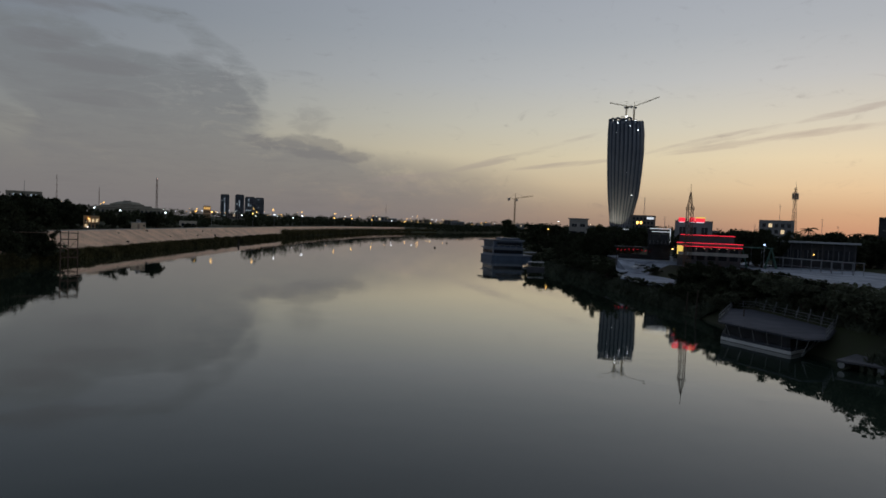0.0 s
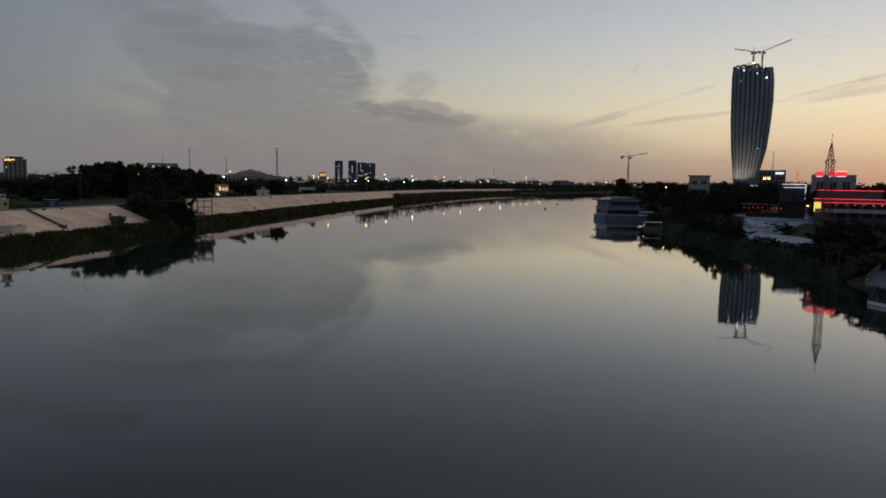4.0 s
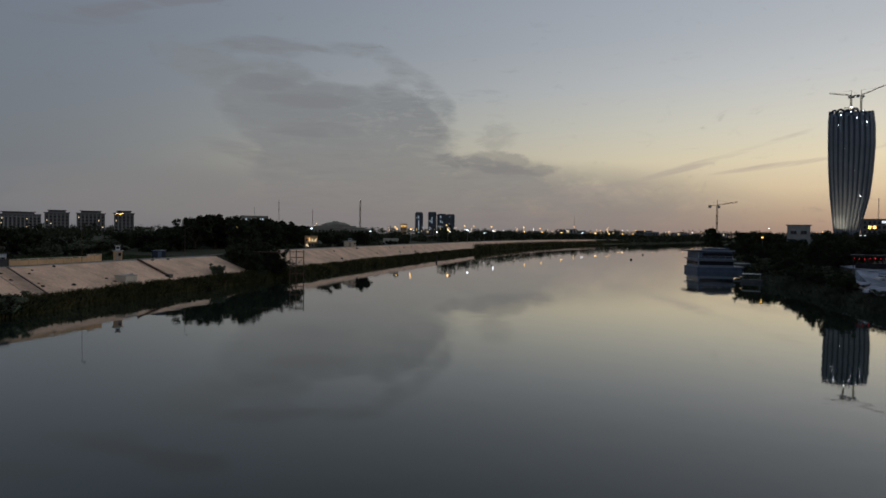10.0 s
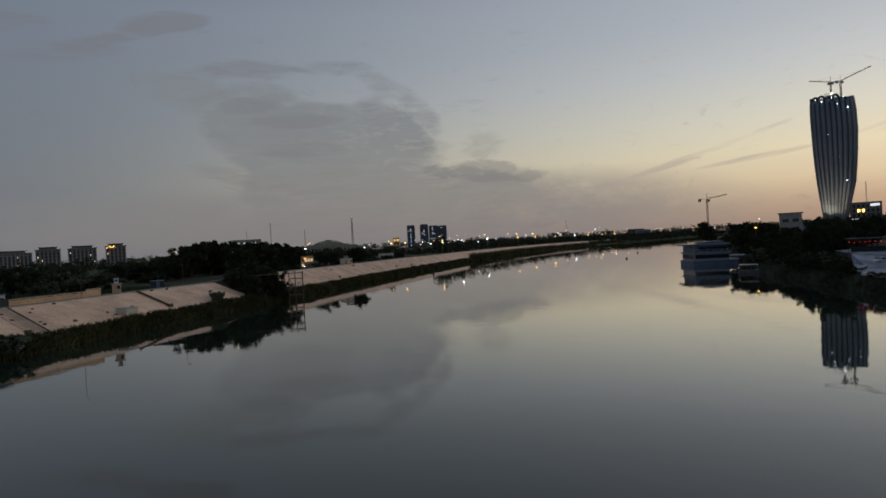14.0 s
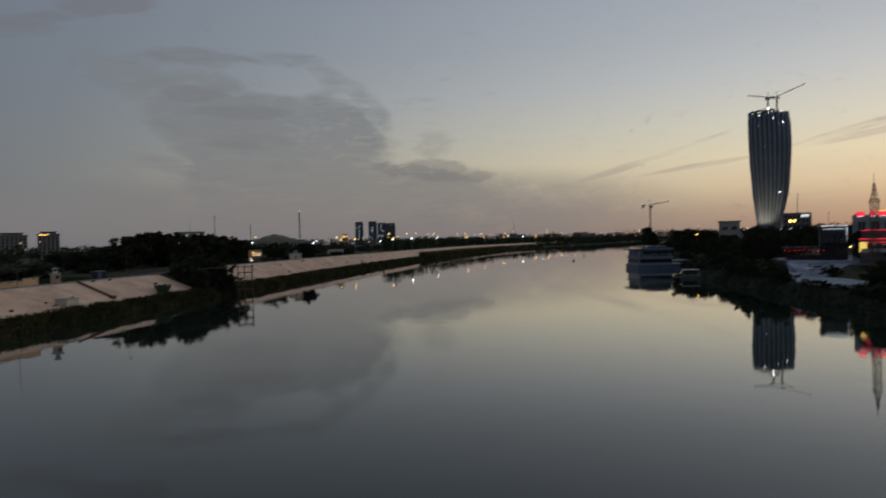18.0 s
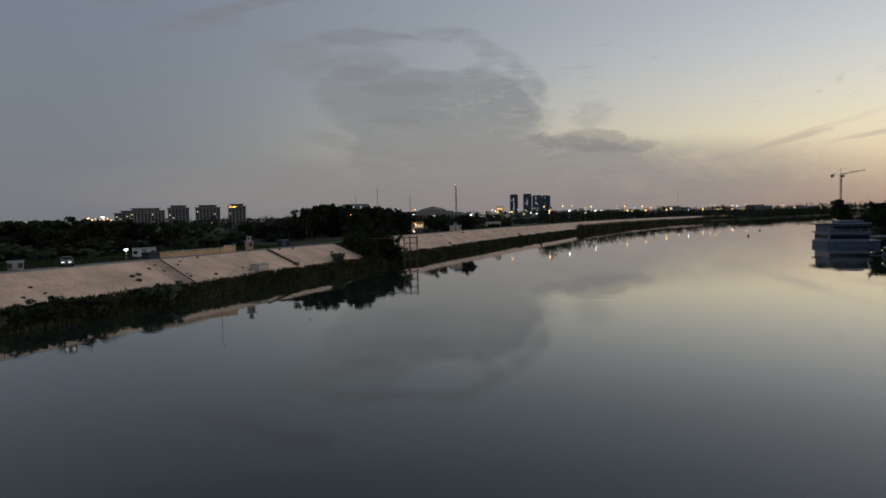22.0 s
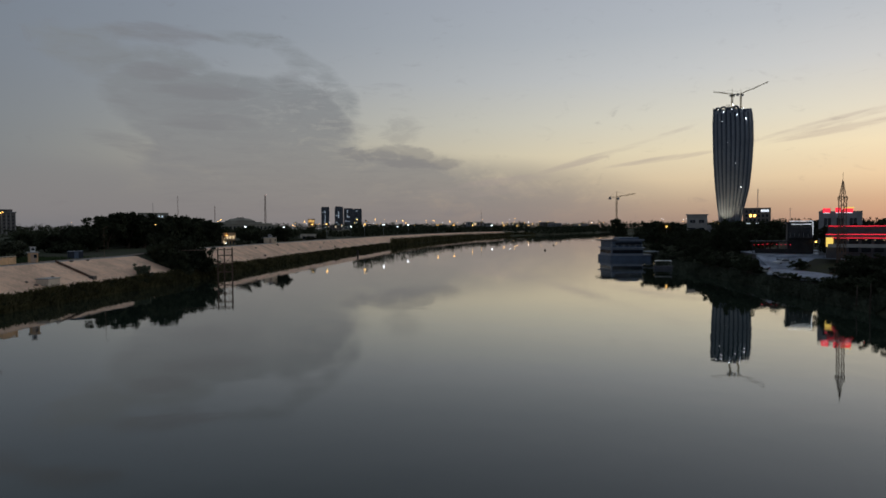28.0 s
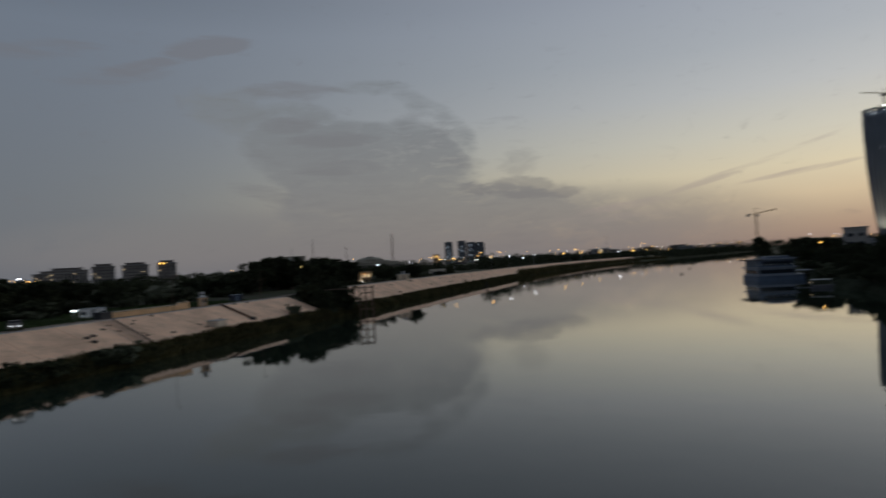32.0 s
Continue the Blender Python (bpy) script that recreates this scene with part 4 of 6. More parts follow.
# pale bare earth under the rubble
verts, faces = [], []
for k in range(8):
    y = 26 + 3.2 * k
    verts += [slope_point(y, 0.02, 0.02), slope_point(y, 0.5, 0.02 + 0.3 * noise.noise((y, 1, 0))), slope_point(y, 1.0, 0.02)]
    if k:
        a = 3 * k
        faces += [(a - 3, a, a + 1, a - 2), (a - 2, a + 1, a + 2, a - 1)]
tagged(flat_mesh("bank_earth", verts, faces, "rubble"), "bare grey earth on the broken bank", "ground", kind="structure")


skip = thing("rubbish_skip", -94.5, 84.5, 5.62, "dark steel rubbish skip at the end of the low wall", "skip", turn=95)
linked("tub", slab(((-1.3, -0.8), (1.3, -0.8), (1.3, 0.8), (-1.3, 0.8)), 0.1, 1.25), "black_wall", skip)
linked("rim", a_box(-1.42, -0.92, 1.25, 1.42, 0.92, 1.36, bevel=0.02), "black_wall", skip)
for x in (-1.0, 1.0):
    linked("skid", a_box(x - 0.1, -0.8, 0, x + 0.1, 0.8, 0.1), "rust_steel", skip)


def low_wall(x0, y0, x1, y1, h, label, material="beige_render", posts=8):
    a, b = Vector((x0, y0, 5.6)), Vector((x1, y1, 5.6))
    wall = thing("low_wall", x0, y0, 5.55, label, "wall", turn=math.degrees(math.atan2(y1 - y0, x1 - x0)))
    length = (b - a).length
    step = length / posts
    for k in range(posts):
        linked("panel", a_box(k * step + 0.16, -0.12, 0, (k + 1) * step - 0.16, 0.12, h - 0.1 - 0.05 * (k % 3 == 1)), material, wall)
    for k in range(posts + 1):
        linked("post", a_box(k * step - 0.16, -0.17, 0, k * step + 0.16, 0.17, h, bevel=0.02), material, wall)
    linked("coping", a_box(-0.2, -0.2, h, length + 0.2, 0.2, h + 0.1, bevel=0.02), "cream_paint", wall)
    return wall


low_wall(-94.1, 86.2, -93.8, 102.4, 1.25, "orange-beige plastered low wall on the crest of the bank", posts=9)
low_wall(-94.0, 102.9, -94.3, 106.4, 1.6, "short taller plastered wall beside the low wall", posts=2)
low_wall(-94.6, 41.5, -97.6, 50.0, 1.25, "weathered greenish-beige low wall on the crest", "cream_paint", 4)


def watch_house(x, y, w, h, cab, label, wall="beige_render"):
    hut = thing("watch_house", x, y, crest_at(y)[1] - 0.05, label, "guard house", turn=math.degrees(math.atan2(-x, y)))
    linked("wall", a_box(-w / 2, -w / 2, 0, w / 2, w / 2, h, bevel=0.04), wall, hut)
    linked("roof", a_box(-w / 2 - 0.2, -w / 2 - 0.2, h, w / 2 + 0.2, w / 2 + 0.2, h + 0.18, bevel=0.03), "concrete", hut)
    linked("door", a_box(-0.4, -w / 2 - 0.03, 0, 0.4, -w / 2 + 0.05, 1.8), "stone_step", hut)
    pane = linked("window", a_box(w / 2 - 0.7, -w / 2 - 0.04, 1.1, w / 2 - 0.2, -w / 2 + 0.05, 1.7), "glass_dark", hut)
    linked("sill", a_box(w / 2 - 0.75, -w / 2 - 0.12, 1.02, w / 2 - 0.15, -w / 2 + 0.02, 1.1), "concrete", pane)
    if cab:
        linked("cabin", a_box(-cab / 2, -cab / 2, h + 0.18, cab / 2, cab / 2, h + 1.1, bevel=0.03), "white_paint", hut)
        linked("cabin_window", a_box(-cab / 2 + 0.15, -cab / 2 - 0.03, h + 0.5, cab / 2 - 0.15, -cab / 2 + 0.05, h + 0.9), "glass_dark", hut)
        linked("cabin_roof", a_box(-cab / 2 - 0.2, -cab / 2 - 0.2, h + 1.1, cab / 2 + 0.2, cab / 2 + 0.2, h + 1.2), "concrete", hut)
    return hut


watch_house(-94.8, 111.7, 1.6, 2.0, 0.8, "small beige watch house with a white cabin on top")
watch_house(-93.4, 237.5, 4.6, 2.3, 1.3, "beige guard house with a small white lookout on its roof", "pale_render")
watch_house(-92.5, 166.0, 1.7, 1.6, 0, "little whitewashed hut at the crest of the bank")

cabin = thing("site_cabin", -102.8, 91.0, 5.6, "white flat-roofed site cabin near the bank path", "cabin", turn=48)
linked("body", a_box(-2.0, -1.2, 0.1, 2.0, 1.2, 1.7, bevel=0.05), "white_paint", cabin)
linked("roof", a_box(-2.1, -1.3, 1.7, 2.1, 1.3, 1.82), "roof_sheet", cabin)
for x in (-1.5, 1.5):
    linked("window", a_box(x - 0.35, -1.24, 0.7, x + 0.35, -1.18, 1.3), "glass_dark", cabin)
linked("door", a_box(-0.4, -1.24, 0.12, 0.4, -1.18, 1.6), "grey_wall", cabin)
kiosk = thing("kiosk", -97.4, 62.4, 5.6, "small white kiosk with dark openings by the path", "kiosk", turn=55)
linked("body", a_box(-1.0, -0.8, 0, 1.0, 0.8, 1.3, bevel=0.04), "cream_paint", kiosk)
linked("roof", a_box(-1.1, -0.9, 1.3, 1.1, 0.9, 1.4), "roof_sheet", kiosk)
for x in (-0.7, 0.6):
    linked("opening", a_box(x - 0.3, -0.84, 0.4, x + 0.3, -0.78, 1.1), "dark_wall", kiosk)


def flood_post(x, y, z, h, s, label, mat="lamp_white", power=0.0, colour=(1, 0.9, 0.75), group="lamps on the bank"):
    post = thing("street_lamp", x, y, z, label, "lamp", group, turn=math.degrees(math.atan2(-x, y)))
    linked("pole", a_beam((0, 0, 0), (0, 0, h), 0.09, 0.06, sides=6), "steel_grey", post)
    linked("arm", a_beam((0, 0, h), (0, -0.7, h + 0.15), 0.05, sides=6), "steel_grey", post)
    linked("head", a_box(-s, -0.7 - s, h + 0.05, s, -0.7 + s, h + 0.05 + s, bevel=0.02), mat, post)
    return post


flood_post(-102.6, 86.6, 5.6, 1.5, 0.28, "short pole with a glaring white floodlight beside the cabin")


def car(x, y, z, turn, paint, label, lights=False):
    c = thing("car", x, y, z, label, "car", turn=turn)
    bm = bmesh.new()
    prof = ((-2.2, 0.35), (-2.2, 0.85), (-1.5, 0.95), (-0.9, 1.42), (0.7, 1.45), (1.35, 0.95), (2.15, 0.82), (2.2, 0.35))
    rows = []
    for s, inset in ((-0.85, 0.0), (0.85, 0.0)):
        rows.append([bm.verts.new((px, s * (0.82 if pz > 1.2 else 1.0), pz)) for px, pz in prof])
    n = len(prof)
    for k in range(n):
        bm.faces.new((rows[0][k], rows[0][(k + 1) % n], rows[1][(k + 1) % n], rows[1][k]))
    bm.faces.new(rows[0][::-1])
    bm.faces.new(rows[1])
    bmesh.ops.recalc_face_normals(bm, faces=bm.faces)
    bmesh.ops.bevel(bm, geom=list(bm.edges), offset=0.05, segments=2, affect="EDGES")
    linked("body", bm, paint, c)
    for s in (-1, 1):
        linked("side_window", a_box(-1.0, s * 0.74, 0.98, 0.9, s * 0.83, 1.34), "glass_dark", c)
        for wx in (-1.35, 1.35):
            tyre = linked("wheel", a_beam((wx, s * 0.66, 0.32), (wx, s * 0.88, 0.32), 0.32, sides=14), "rubber", c)
            linked("rim", a_beam((wx, s * 0.85, 0.32), (wx, s * 0.9, 0.32), 0.18, sides=10), "steel_grey", tyre)
        linked("headlight", a_box(2.12, s * 0.45 - 0.17, 0.6, 2.24, s * 0.45 + 0.17, 0.76), "lamp_head" if lights else "white_paint", c)
        linked("tail_light", a_box(-2.24, s * 0.5 - 0.15, 0.6, -2.16, s * 0.5 + 0.15, 0.78), "brown_wall", c)
    linked("windscreen", a_box(1.0, -0.66, 1.0, 1.12, 0.66, 1.36), "glass_dark", c)
    return c


car(-94.4, 68.2, 5.84, -40, "brown_wall", "dark car on the bank path with glaring headlights", True)
car(-96.4, 52.8, 5.84, 152, "car_paint", "white car parked on the crest behind the rubble")

# pumping frame standing in the water
fr = thing("pumping_station", -72.6, 147.0, 0, "rusty steel lattice pump frame standing in the water", "steel frame", turn=26)
W = 1.65
for sx in (-1, -0.1, 1):
    for sy in (-1, 1):
        linked("leg", a_beam((sx * W, sy * 1.2, -2.0), (sx * W, sy * 1.2, 7.4), 0.13), "rust_steel", fr)
for z in (1.6, 3.6, 5.6, 7.0):
    for sy in (-1, 1):
        linked("rail", a_beam((-W, sy * 1.2, z), (W, sy * 1.2, z), 0.09), "rust_steel", fr)
    for sx in (-1, 1):
        linked("rail", a_beam((sx * W, -1.2, z), (sx * W, 1.2, z), 0.09), "rust_steel", fr)
for z0, z1 in ((1.6, 3.6), (3.6, 5.6)):
    linked("brace", a_beam((-0.1 * W, -1.2, z0), (W, -1.2, z1), 0.06), "rust_steel", fr)
    linked("brace", a_beam((-W, -1.2, z1), (-0.1 * W, -1.2, z0), 0.06), "rust_steel", fr)
linked("platform", a_box(-W - 0.2, -1.4, 6.95, W + 0.2, 1.4, 7.05), "rust_steel", fr)
linked("gangway", a_box(-W - 9, -0.6, 6.9, -W - 0.2, 0.6, 7.0), "rust_steel", fr)
# a slim pole standing in the shallows and a mooring stake
stake = thing("mooring_stake", -68.5, 281, 0, "dark timber stake standing in the water", "stake")
linked("post", a_beam((0, 0, -1.5), (0, 0, 2.2), 0.45, 0.35, sides=8), "bark", stake)
for x, y, s in ((19.0, 330, 0.5), (32.0, 420, 0.5)):
    b = thing("buoy", x, y, -0.1, "small dark buoy floating on the river", "buoy", "buoys")
    bm = bmesh.new()
    bmesh.ops.create_icosphere(bm, subdivisions=2, radius=s, matrix=Matrix.Translation((0, 0, 0.3)))
    linked("float", bm, "rubber", b)
    linked("stem", a_beam((0, 0, 0.6), (0, 0, 1.2), 0.08, sides=6), "rubber", b)
pole_gate = thing("sign_gantry", -105.9, 56.3, 5.6, "dark steel gantry with a box on two legs", "gantry", turn=58)
for s in (-1, 1):
    linked("leg", a_beam((s * 0.95, 0, 0), (s * 0.95, 0, 6.0), 0.06, sides=6), "black_wall", pole_gate)
linked("sign_box", a_box(-1.1, -0.3, 5.7, 1.1, 0.3, 7.0, bevel=0.03), "black_wall", pole_gate)

# ---- right bank ----


def facing(x, y):
    """The turn that makes a thing's front (-y) look at the bridge."""
    return math.degrees(math.atan2(-x, y))


def shared(bm, name, material):
    me = bpy.data.meshes.new(name)
    bm.to_mesh(me)
    bm.free()
    me.materials.append(M[material])
    return me


def block(name, label, category, x, y, z, wx, wy, h, wall, turn=None, cols=0, rows=0, lit=(), win=(0.55, 0.6), glow="lamp_dim", group="", parapet=0.6, margin=0.06):
    """A flat-roofed building with rows of windows in its front and right side."""
    b = thing(name, x, y, z, label, category, group, facing(x, y) if turn is None else turn)
    linked("wall", a_box(-wx / 2, -wy / 2, 0, wx / 2, wy / 2, h), wall, b)
    bm = bmesh.new()
    t = min(0.35, wx * 0.04)
    for p in ((-wx / 2, -wy / 2, wx / 2, -wy / 2 + t), (-wx / 2, wy / 2 - t, wx / 2, wy / 2), (-wx / 2, -wy / 2, -wx / 2 + t, wy / 2), (wx / 2 - t, -wy / 2, wx / 2, wy / 2)):
        box(bm, p[0], p[1], h, p[2], p[3], h + parapet)
    linked("parapet", bm, wall, b)
    if cols:
        cw, ch = wx * (1 - 2 * margin) / cols, h * 0.92 / rows
        dark = shared(box(bmesh.new(), -cw * win[0] / 2, -0.06, -ch * win[1] / 2, cw * win[0] / 2, 0.1, ch * win[1] / 2), "window", "glass_dark")
        bright = shared(box(bmesh.new(), -cw * win[0] / 2, -0.06, -ch * win[1] / 2, cw * win[0] / 2, 0.1, ch * win[1] / 2), "window", glow)
        mullion = shared(box(bmesh.new(), -0.04, -0.1, -ch * win[1] / 2, 0.04, -0.05, ch * win[1] / 2), "mullion", "steel_grey")
        sill = shared(box(bmesh.new(), -cw * win[0] / 2 - 0.1, -0.22, -ch * win[1] / 2 - 0.12, cw * win[0] / 2 + 0.1, 0.0, -ch * win[1] / 2), "sill", "concrete")
        for i in range(cols):
            for j in range(rows):
                ob = new("window", bright if (i, j) in lit else dark)
                ob.parent = b
                ob.location = (-wx / 2 + wx * margin + cw * (i + 0.5), -wy / 2, h * 0.04 + ch * (j + 0.5))
                if y < 420:
                    for piece, me in (("mullion", mullion), ("sill", sill)):
                        kid = new(piece, me)
                        kid.parent = ob
    return b


def quay_piece(corners, z0, z1, label, name="pavement"):
    cx, cy = (sum(c[k] for c in corners) / len(corners) for k in (0, 1))
    foot = linked("quay_wall", slab([(cx + (x - cx) * 0.985, cy + (y - cy) * 0.985) for x, y in corners], z0, z1 - 0.2), "rock")
    tagged(foot, "dark rough stone footing of the quay", "wall", kind="structure")
    ob = linked(name, slab(corners, z1 - 0.2, z1), "paving")
    return tagged(ob, label, "pavement", kind="structure")


# quays and terraces
quay_piece(((45.5, 117), (51, 109), (58, 126), (66, 150), (58, 152), (47, 134)), -1.0, 2.55, "grey paved landing quay above the water")
quay_piece(((47, 134.2), (58, 152.2), (66, 150.2), (74, 172), (58, 178), (49, 160)), -1.0, 3.1, "raised grey quay with a low step")
quay_piece(((56, 152.5), (66, 150.2), (92, 150), (104, 186), (76, 190), (60, 182)), 1.5, 5.15, "pale paved terrace below the restaurants")
quay_piece(((58, 70), (64, 66), (98, 96), (104, 140), (78, 141), (72, 122)), 3.0, 5.3, "broad pale promenade behind the hedge")
apron = flat_mesh("paved_slope", [(54.0, 154.0, 5.22), (67.0, 150.4, 5.22), (65.6, 141.0, 2.6), (53.0, 143.6, 2.6), (54.0, 154.0, 1.6), (67.0, 150.4, 1.6), (65.6, 141.0, 1.6), (53.0, 143.6, 1.6)],
                  [(0, 3, 2, 1), (4, 5, 6, 7), (0, 1, 5, 4), (3, 7, 6, 2), (1, 2, 6, 5), (0, 4, 7, 3)], "paving")
apron_side = flat_mesh("paved_slope", [(67.1, 150.3, 5.22), (78.0, 141.2, 5.24), (72.5, 129.0, 2.9), (65.7, 140.9, 2.62), (67.1, 150.3, 1.6), (78.0, 141.2, 1.6), (72.5, 129.0, 1.6), (65.7, 140.9, 1.6)],
                       [(0, 3, 2, 1), (4, 5, 6, 7), (0, 1, 5, 4), (3, 7, 6, 2), (1, 2, 6, 5), (0, 4, 7, 3)], "paving")
tagged(apron_side, "pale paved slope below the red-lit restaurant", "slope", kind="structure")
tagged(apron, "pale paved slope from the quay up to the terrace", "slope", kind="structure")
wall = thing("retaining_wall", 52, 120, 0, "low grey concrete retaining wall along the quay", "wall")
for (x0, y0), (x1, y1) in (((45.5, 117), (47, 134)), ((47, 134), (49, 160))):
    a, b = Vector((x0 - 52, y0 - 120, 2.6)), Vector((x1 - 52, y1 - 120, 3.0))
    linked("coping", a_beam(a, b, 0.22), "concrete", wall)
steps = thing("stairs", 62, 151, 2.5, "broad grey steps from the quay up to the terrace", "stairs", turn=8)
for k in range(12):
    linked("step", a_box(-5, -4 + k * 0.34, 0, 5, -4 + (k + 1) * 0.34, 0.2 + k * 0.21, bevel=0.02), "paving", steps)
ramp = thing("ramp_wall", 70, 168, 3.0, "sloping grey ramp wall beside the terrace", "wall", turn=20)
linked("wall", slab(((-9, -0.3), (9, -0.3), (9, 0.3), (-9, 0.3)), 0, 2.6), "concrete", ramp)
linked("rail", a_beam((-9, 0, 3.4), (9, 0, 3.4), 0.06), "steel_grey", ramp)
for k in range(7):
    linked("rail_post", a_beam((-9 + 3 * k, 0, 2.6), (-9 + 3 * k, 0, 3.4), 0.05), "steel_grey", ramp)
car(57.5, 148, 3.12, 200, "car_paint", "white car parked on the grey quay")
boat_small = thing("rowing_boat", 46.5, 128, 2.5, "upturned pale rowing boat lying on the quay", "boat", turn=70)
bm = bmesh.new()
bmesh.ops.create_uvsphere(bm, u_segments=16, v_segments=8, radius=1.0, matrix=Matrix.Diagonal((2.6, 0.8, 0.6, 1)))
bmesh.ops.delete(bm, geom=[v for v in bm.verts if v.co.z < -0.02], context="VERTS")
linked("hull", bm, "hull_white", boat_small)
linked("keel", a_beam((-2.3, 0, 0.32), (2.3, 0, 0.32), 0.06), "bark", boat_small)

# restaurant barge with a railed deck
barge = thing("barge", 42.5, 70, 0, "grey restaurant barge with an open railed deck", "barge")
o = Vector((42.5, 70, 0))
DECK = ((37.2, 71.0), (40.3, 60.0), (42.6, 60.2), (48.6, 67.4), (48.9, 84.0), (46.2, 84.8))
local = [(x - o.x, y - o.y) for x, y in DECK]
inner = [(x - o.x, y - o.y) for x, y in ((37.7, 71.2), (40.6, 62.6), (43.4, 64.6), (46.4, 70), (47.2, 83), (45.6, 83.6))]
linked("hull", slab(inner, -0.6, 0.75), "hull_dark", barge, "dark blue-grey hull")
linked("hull_stripe", slab([(x * 1.012, y * 1.012) for x, y in inner], 0.04, 0.4), "white_paint", barge)
linked("cabin", slab([(x * 0.93 + 0.1, y * 0.93) for x, y in inner], 0.75, 1.95), "black_wall", barge)
linked("deck_edge", slab(local, 1.95, 2.12), "hull_dark", barge)
for k in range(24):
    y0 = -9.6 + k * 0.98
    xs = []
    for (ax, ay), (bx2, by2) in zip(local, local[1:] + local[:1]):
        for yy in (y0, y0 + 0.92):
            if (ay - yy) * (by2 - yy) < 0:
                xs.append(ax + (bx2 - ax) * (yy - ay) / (by2 - ay))
    if len(xs) >= 2 and max(xs) - min(xs) > 0.8:
        linked("deck_board", a_box(min(xs) + 0.35, y0, 2.12, max(xs) - 0.35, y0 + 0.92, 2.17), "deck_boards", barge)
def rail_run(parent, a, b, n, h, mat="pale_steel", bars=3, r=0.05):
    a, b = Vector(a), Vector(b)
    for k in range(n + 1):
        p = a.lerp(b, k / n)
        linked("rail_post", a_beam(p, p + Vector((0, 0, h)), r * 1.3), mat, parent)
    for j in range(bars):
        up2 = Vector((0, 0, h * (j + 1) / bars - 0.05))
        linked("handrail", a_beam(a + up2, b + up2, r * 0.8), mat, parent)
P3 = [Vector((x, y, 2.12)) for x, y in local]
rail_run(barge, P3[3], P3[4], 7, 1.1, r=0.035)
rail_run(barge, P3[4], P3[5], 2, 1.1, r=0.035)
rail_run(barge, P3[5], P3[0], 7, 0.9, bars=2, r=0.03)
rail_run(barge, P3[2], P3[3], 4, 1.1, r=0.035)
for k in range(8):
    p = P3[3].lerp(P3[4], k / 7)
    linked("awning_post", a_beam(p, p + Vector((0.3, 0, 1.6)), 0.05), "pale_steel", barge)
for k in range(6):
    p, q = P3[0].lerp(P3[1], (k + 0.5) / 6), P3[0].lerp(P3[1], (k + 0.5) / 6)
    linked("strut", a_beam(Vector((p.x + 0.1, p.y, 1.95)), Vector((q.x * 0.93 + 0.25, q.y * 0.93, 0.7)), 0.06), "steel_grey", barge)
for f in (0.15, 0.5, 0.85):
    p = P3[1].lerp(P3[3], f)
    linked("bow_strut", a_beam(Vector((p.x, p.y, 1.95)), (P3[1].x + 0.6, P3[1].y + 1.2, 0.3), 0.06), "steel_grey", barge)

dock = thing("floating_dock", 47.4, 58.6, 0.5, "dark grey floating dock at the foot of the bank", "dock", turn=36)
for k in range(8):
    linked("plank", a_box(-6.4 + k * 1.6, -2.0, 0.22, -4.86 + k * 1.6, 2.0, 0.42, bevel=0.02), "dark_wall", dock)
for s in (-1, 1):
    linked("float", a_beam((-6.2, s * 1.6, -0.05), (6.2, s * 1.6, -0.05), 0.32, sides=10), "steel_grey", dock)
for x, y, h in ((42.6, 88, 4.6), (42.8, 76, 3.6), (43.0, 92, 4.0)):
    pile = thing("mooring_pile", x, y, -0.5, "leaning dark timber mooring pile at the water's edge", "pile", "mooring piles")
    linked("post", a_beam((0, 0, -1), (0.25, 0.1, h), 0.12, 0.08, sides=7), "bark", pile)

# wire fence on the brow of the bank above the barge
fence = thing("fence", 52.6, 74, 4.2, "thin dark post and wire fence on the bank's brow", "fence")
fp = [Vector((-2.2 + 0.14 * k * k * 0.25, -17 + 4.6 * k, 0)) for k in range(8)]
for k, p in enumerate(fp):
    linked("post", a_beam(p + Vector((0, 0, -0.6)), p + Vector((0.05, 0, 2.9)), 0.07, 0.06, sides=6), "rust_steel", fence)
    if k:
        for z in (1.2, 2.0, 2.8):
            linked("wire", a_beam(fp[k - 1] + Vector((0, 0, z)), p + Vector((0, 0, z)), 0.02), "steel_grey", fence)

# pergola on the promenade
perg = thing("pergola", 84, 123, 5.3, "pale painted steel pergola frame on the promenade", "pergola")
a, b = Vector((-1.5, 12, 0)), Vector((3.2, -6.5, 0))
n = 9
for k in range(n):
    p = a.lerp(b, k / (n - 1))
    for off in (0, 2.6):
        linked("post", a_beam(p + Vector((off, 0.3 * off, 0)), p + Vector((off, 0.3 * off, 2.5)), 0.07), "pale_steel", perg)
    linked("cross_beam", a_beam(p + Vector((-0.3, 0, 2.5)), p + Vector((2.9, 0.9, 2.5)), 0.08), "pale_steel", perg)
for off in (0, 2.6):
    linked("long_beam", a_beam(a + Vector((off, 0.3 * off, 2.42)), b + Vector((off, 0.3 * off, 2.42)), 0.07), "pale_steel", perg)
    linked("knee_rail", a_beam(a + Vector((off, 0.3 * off, 0.9)), b + Vector((off, 0.3 * off, 0.9)), 0.05), "pale_steel", perg)
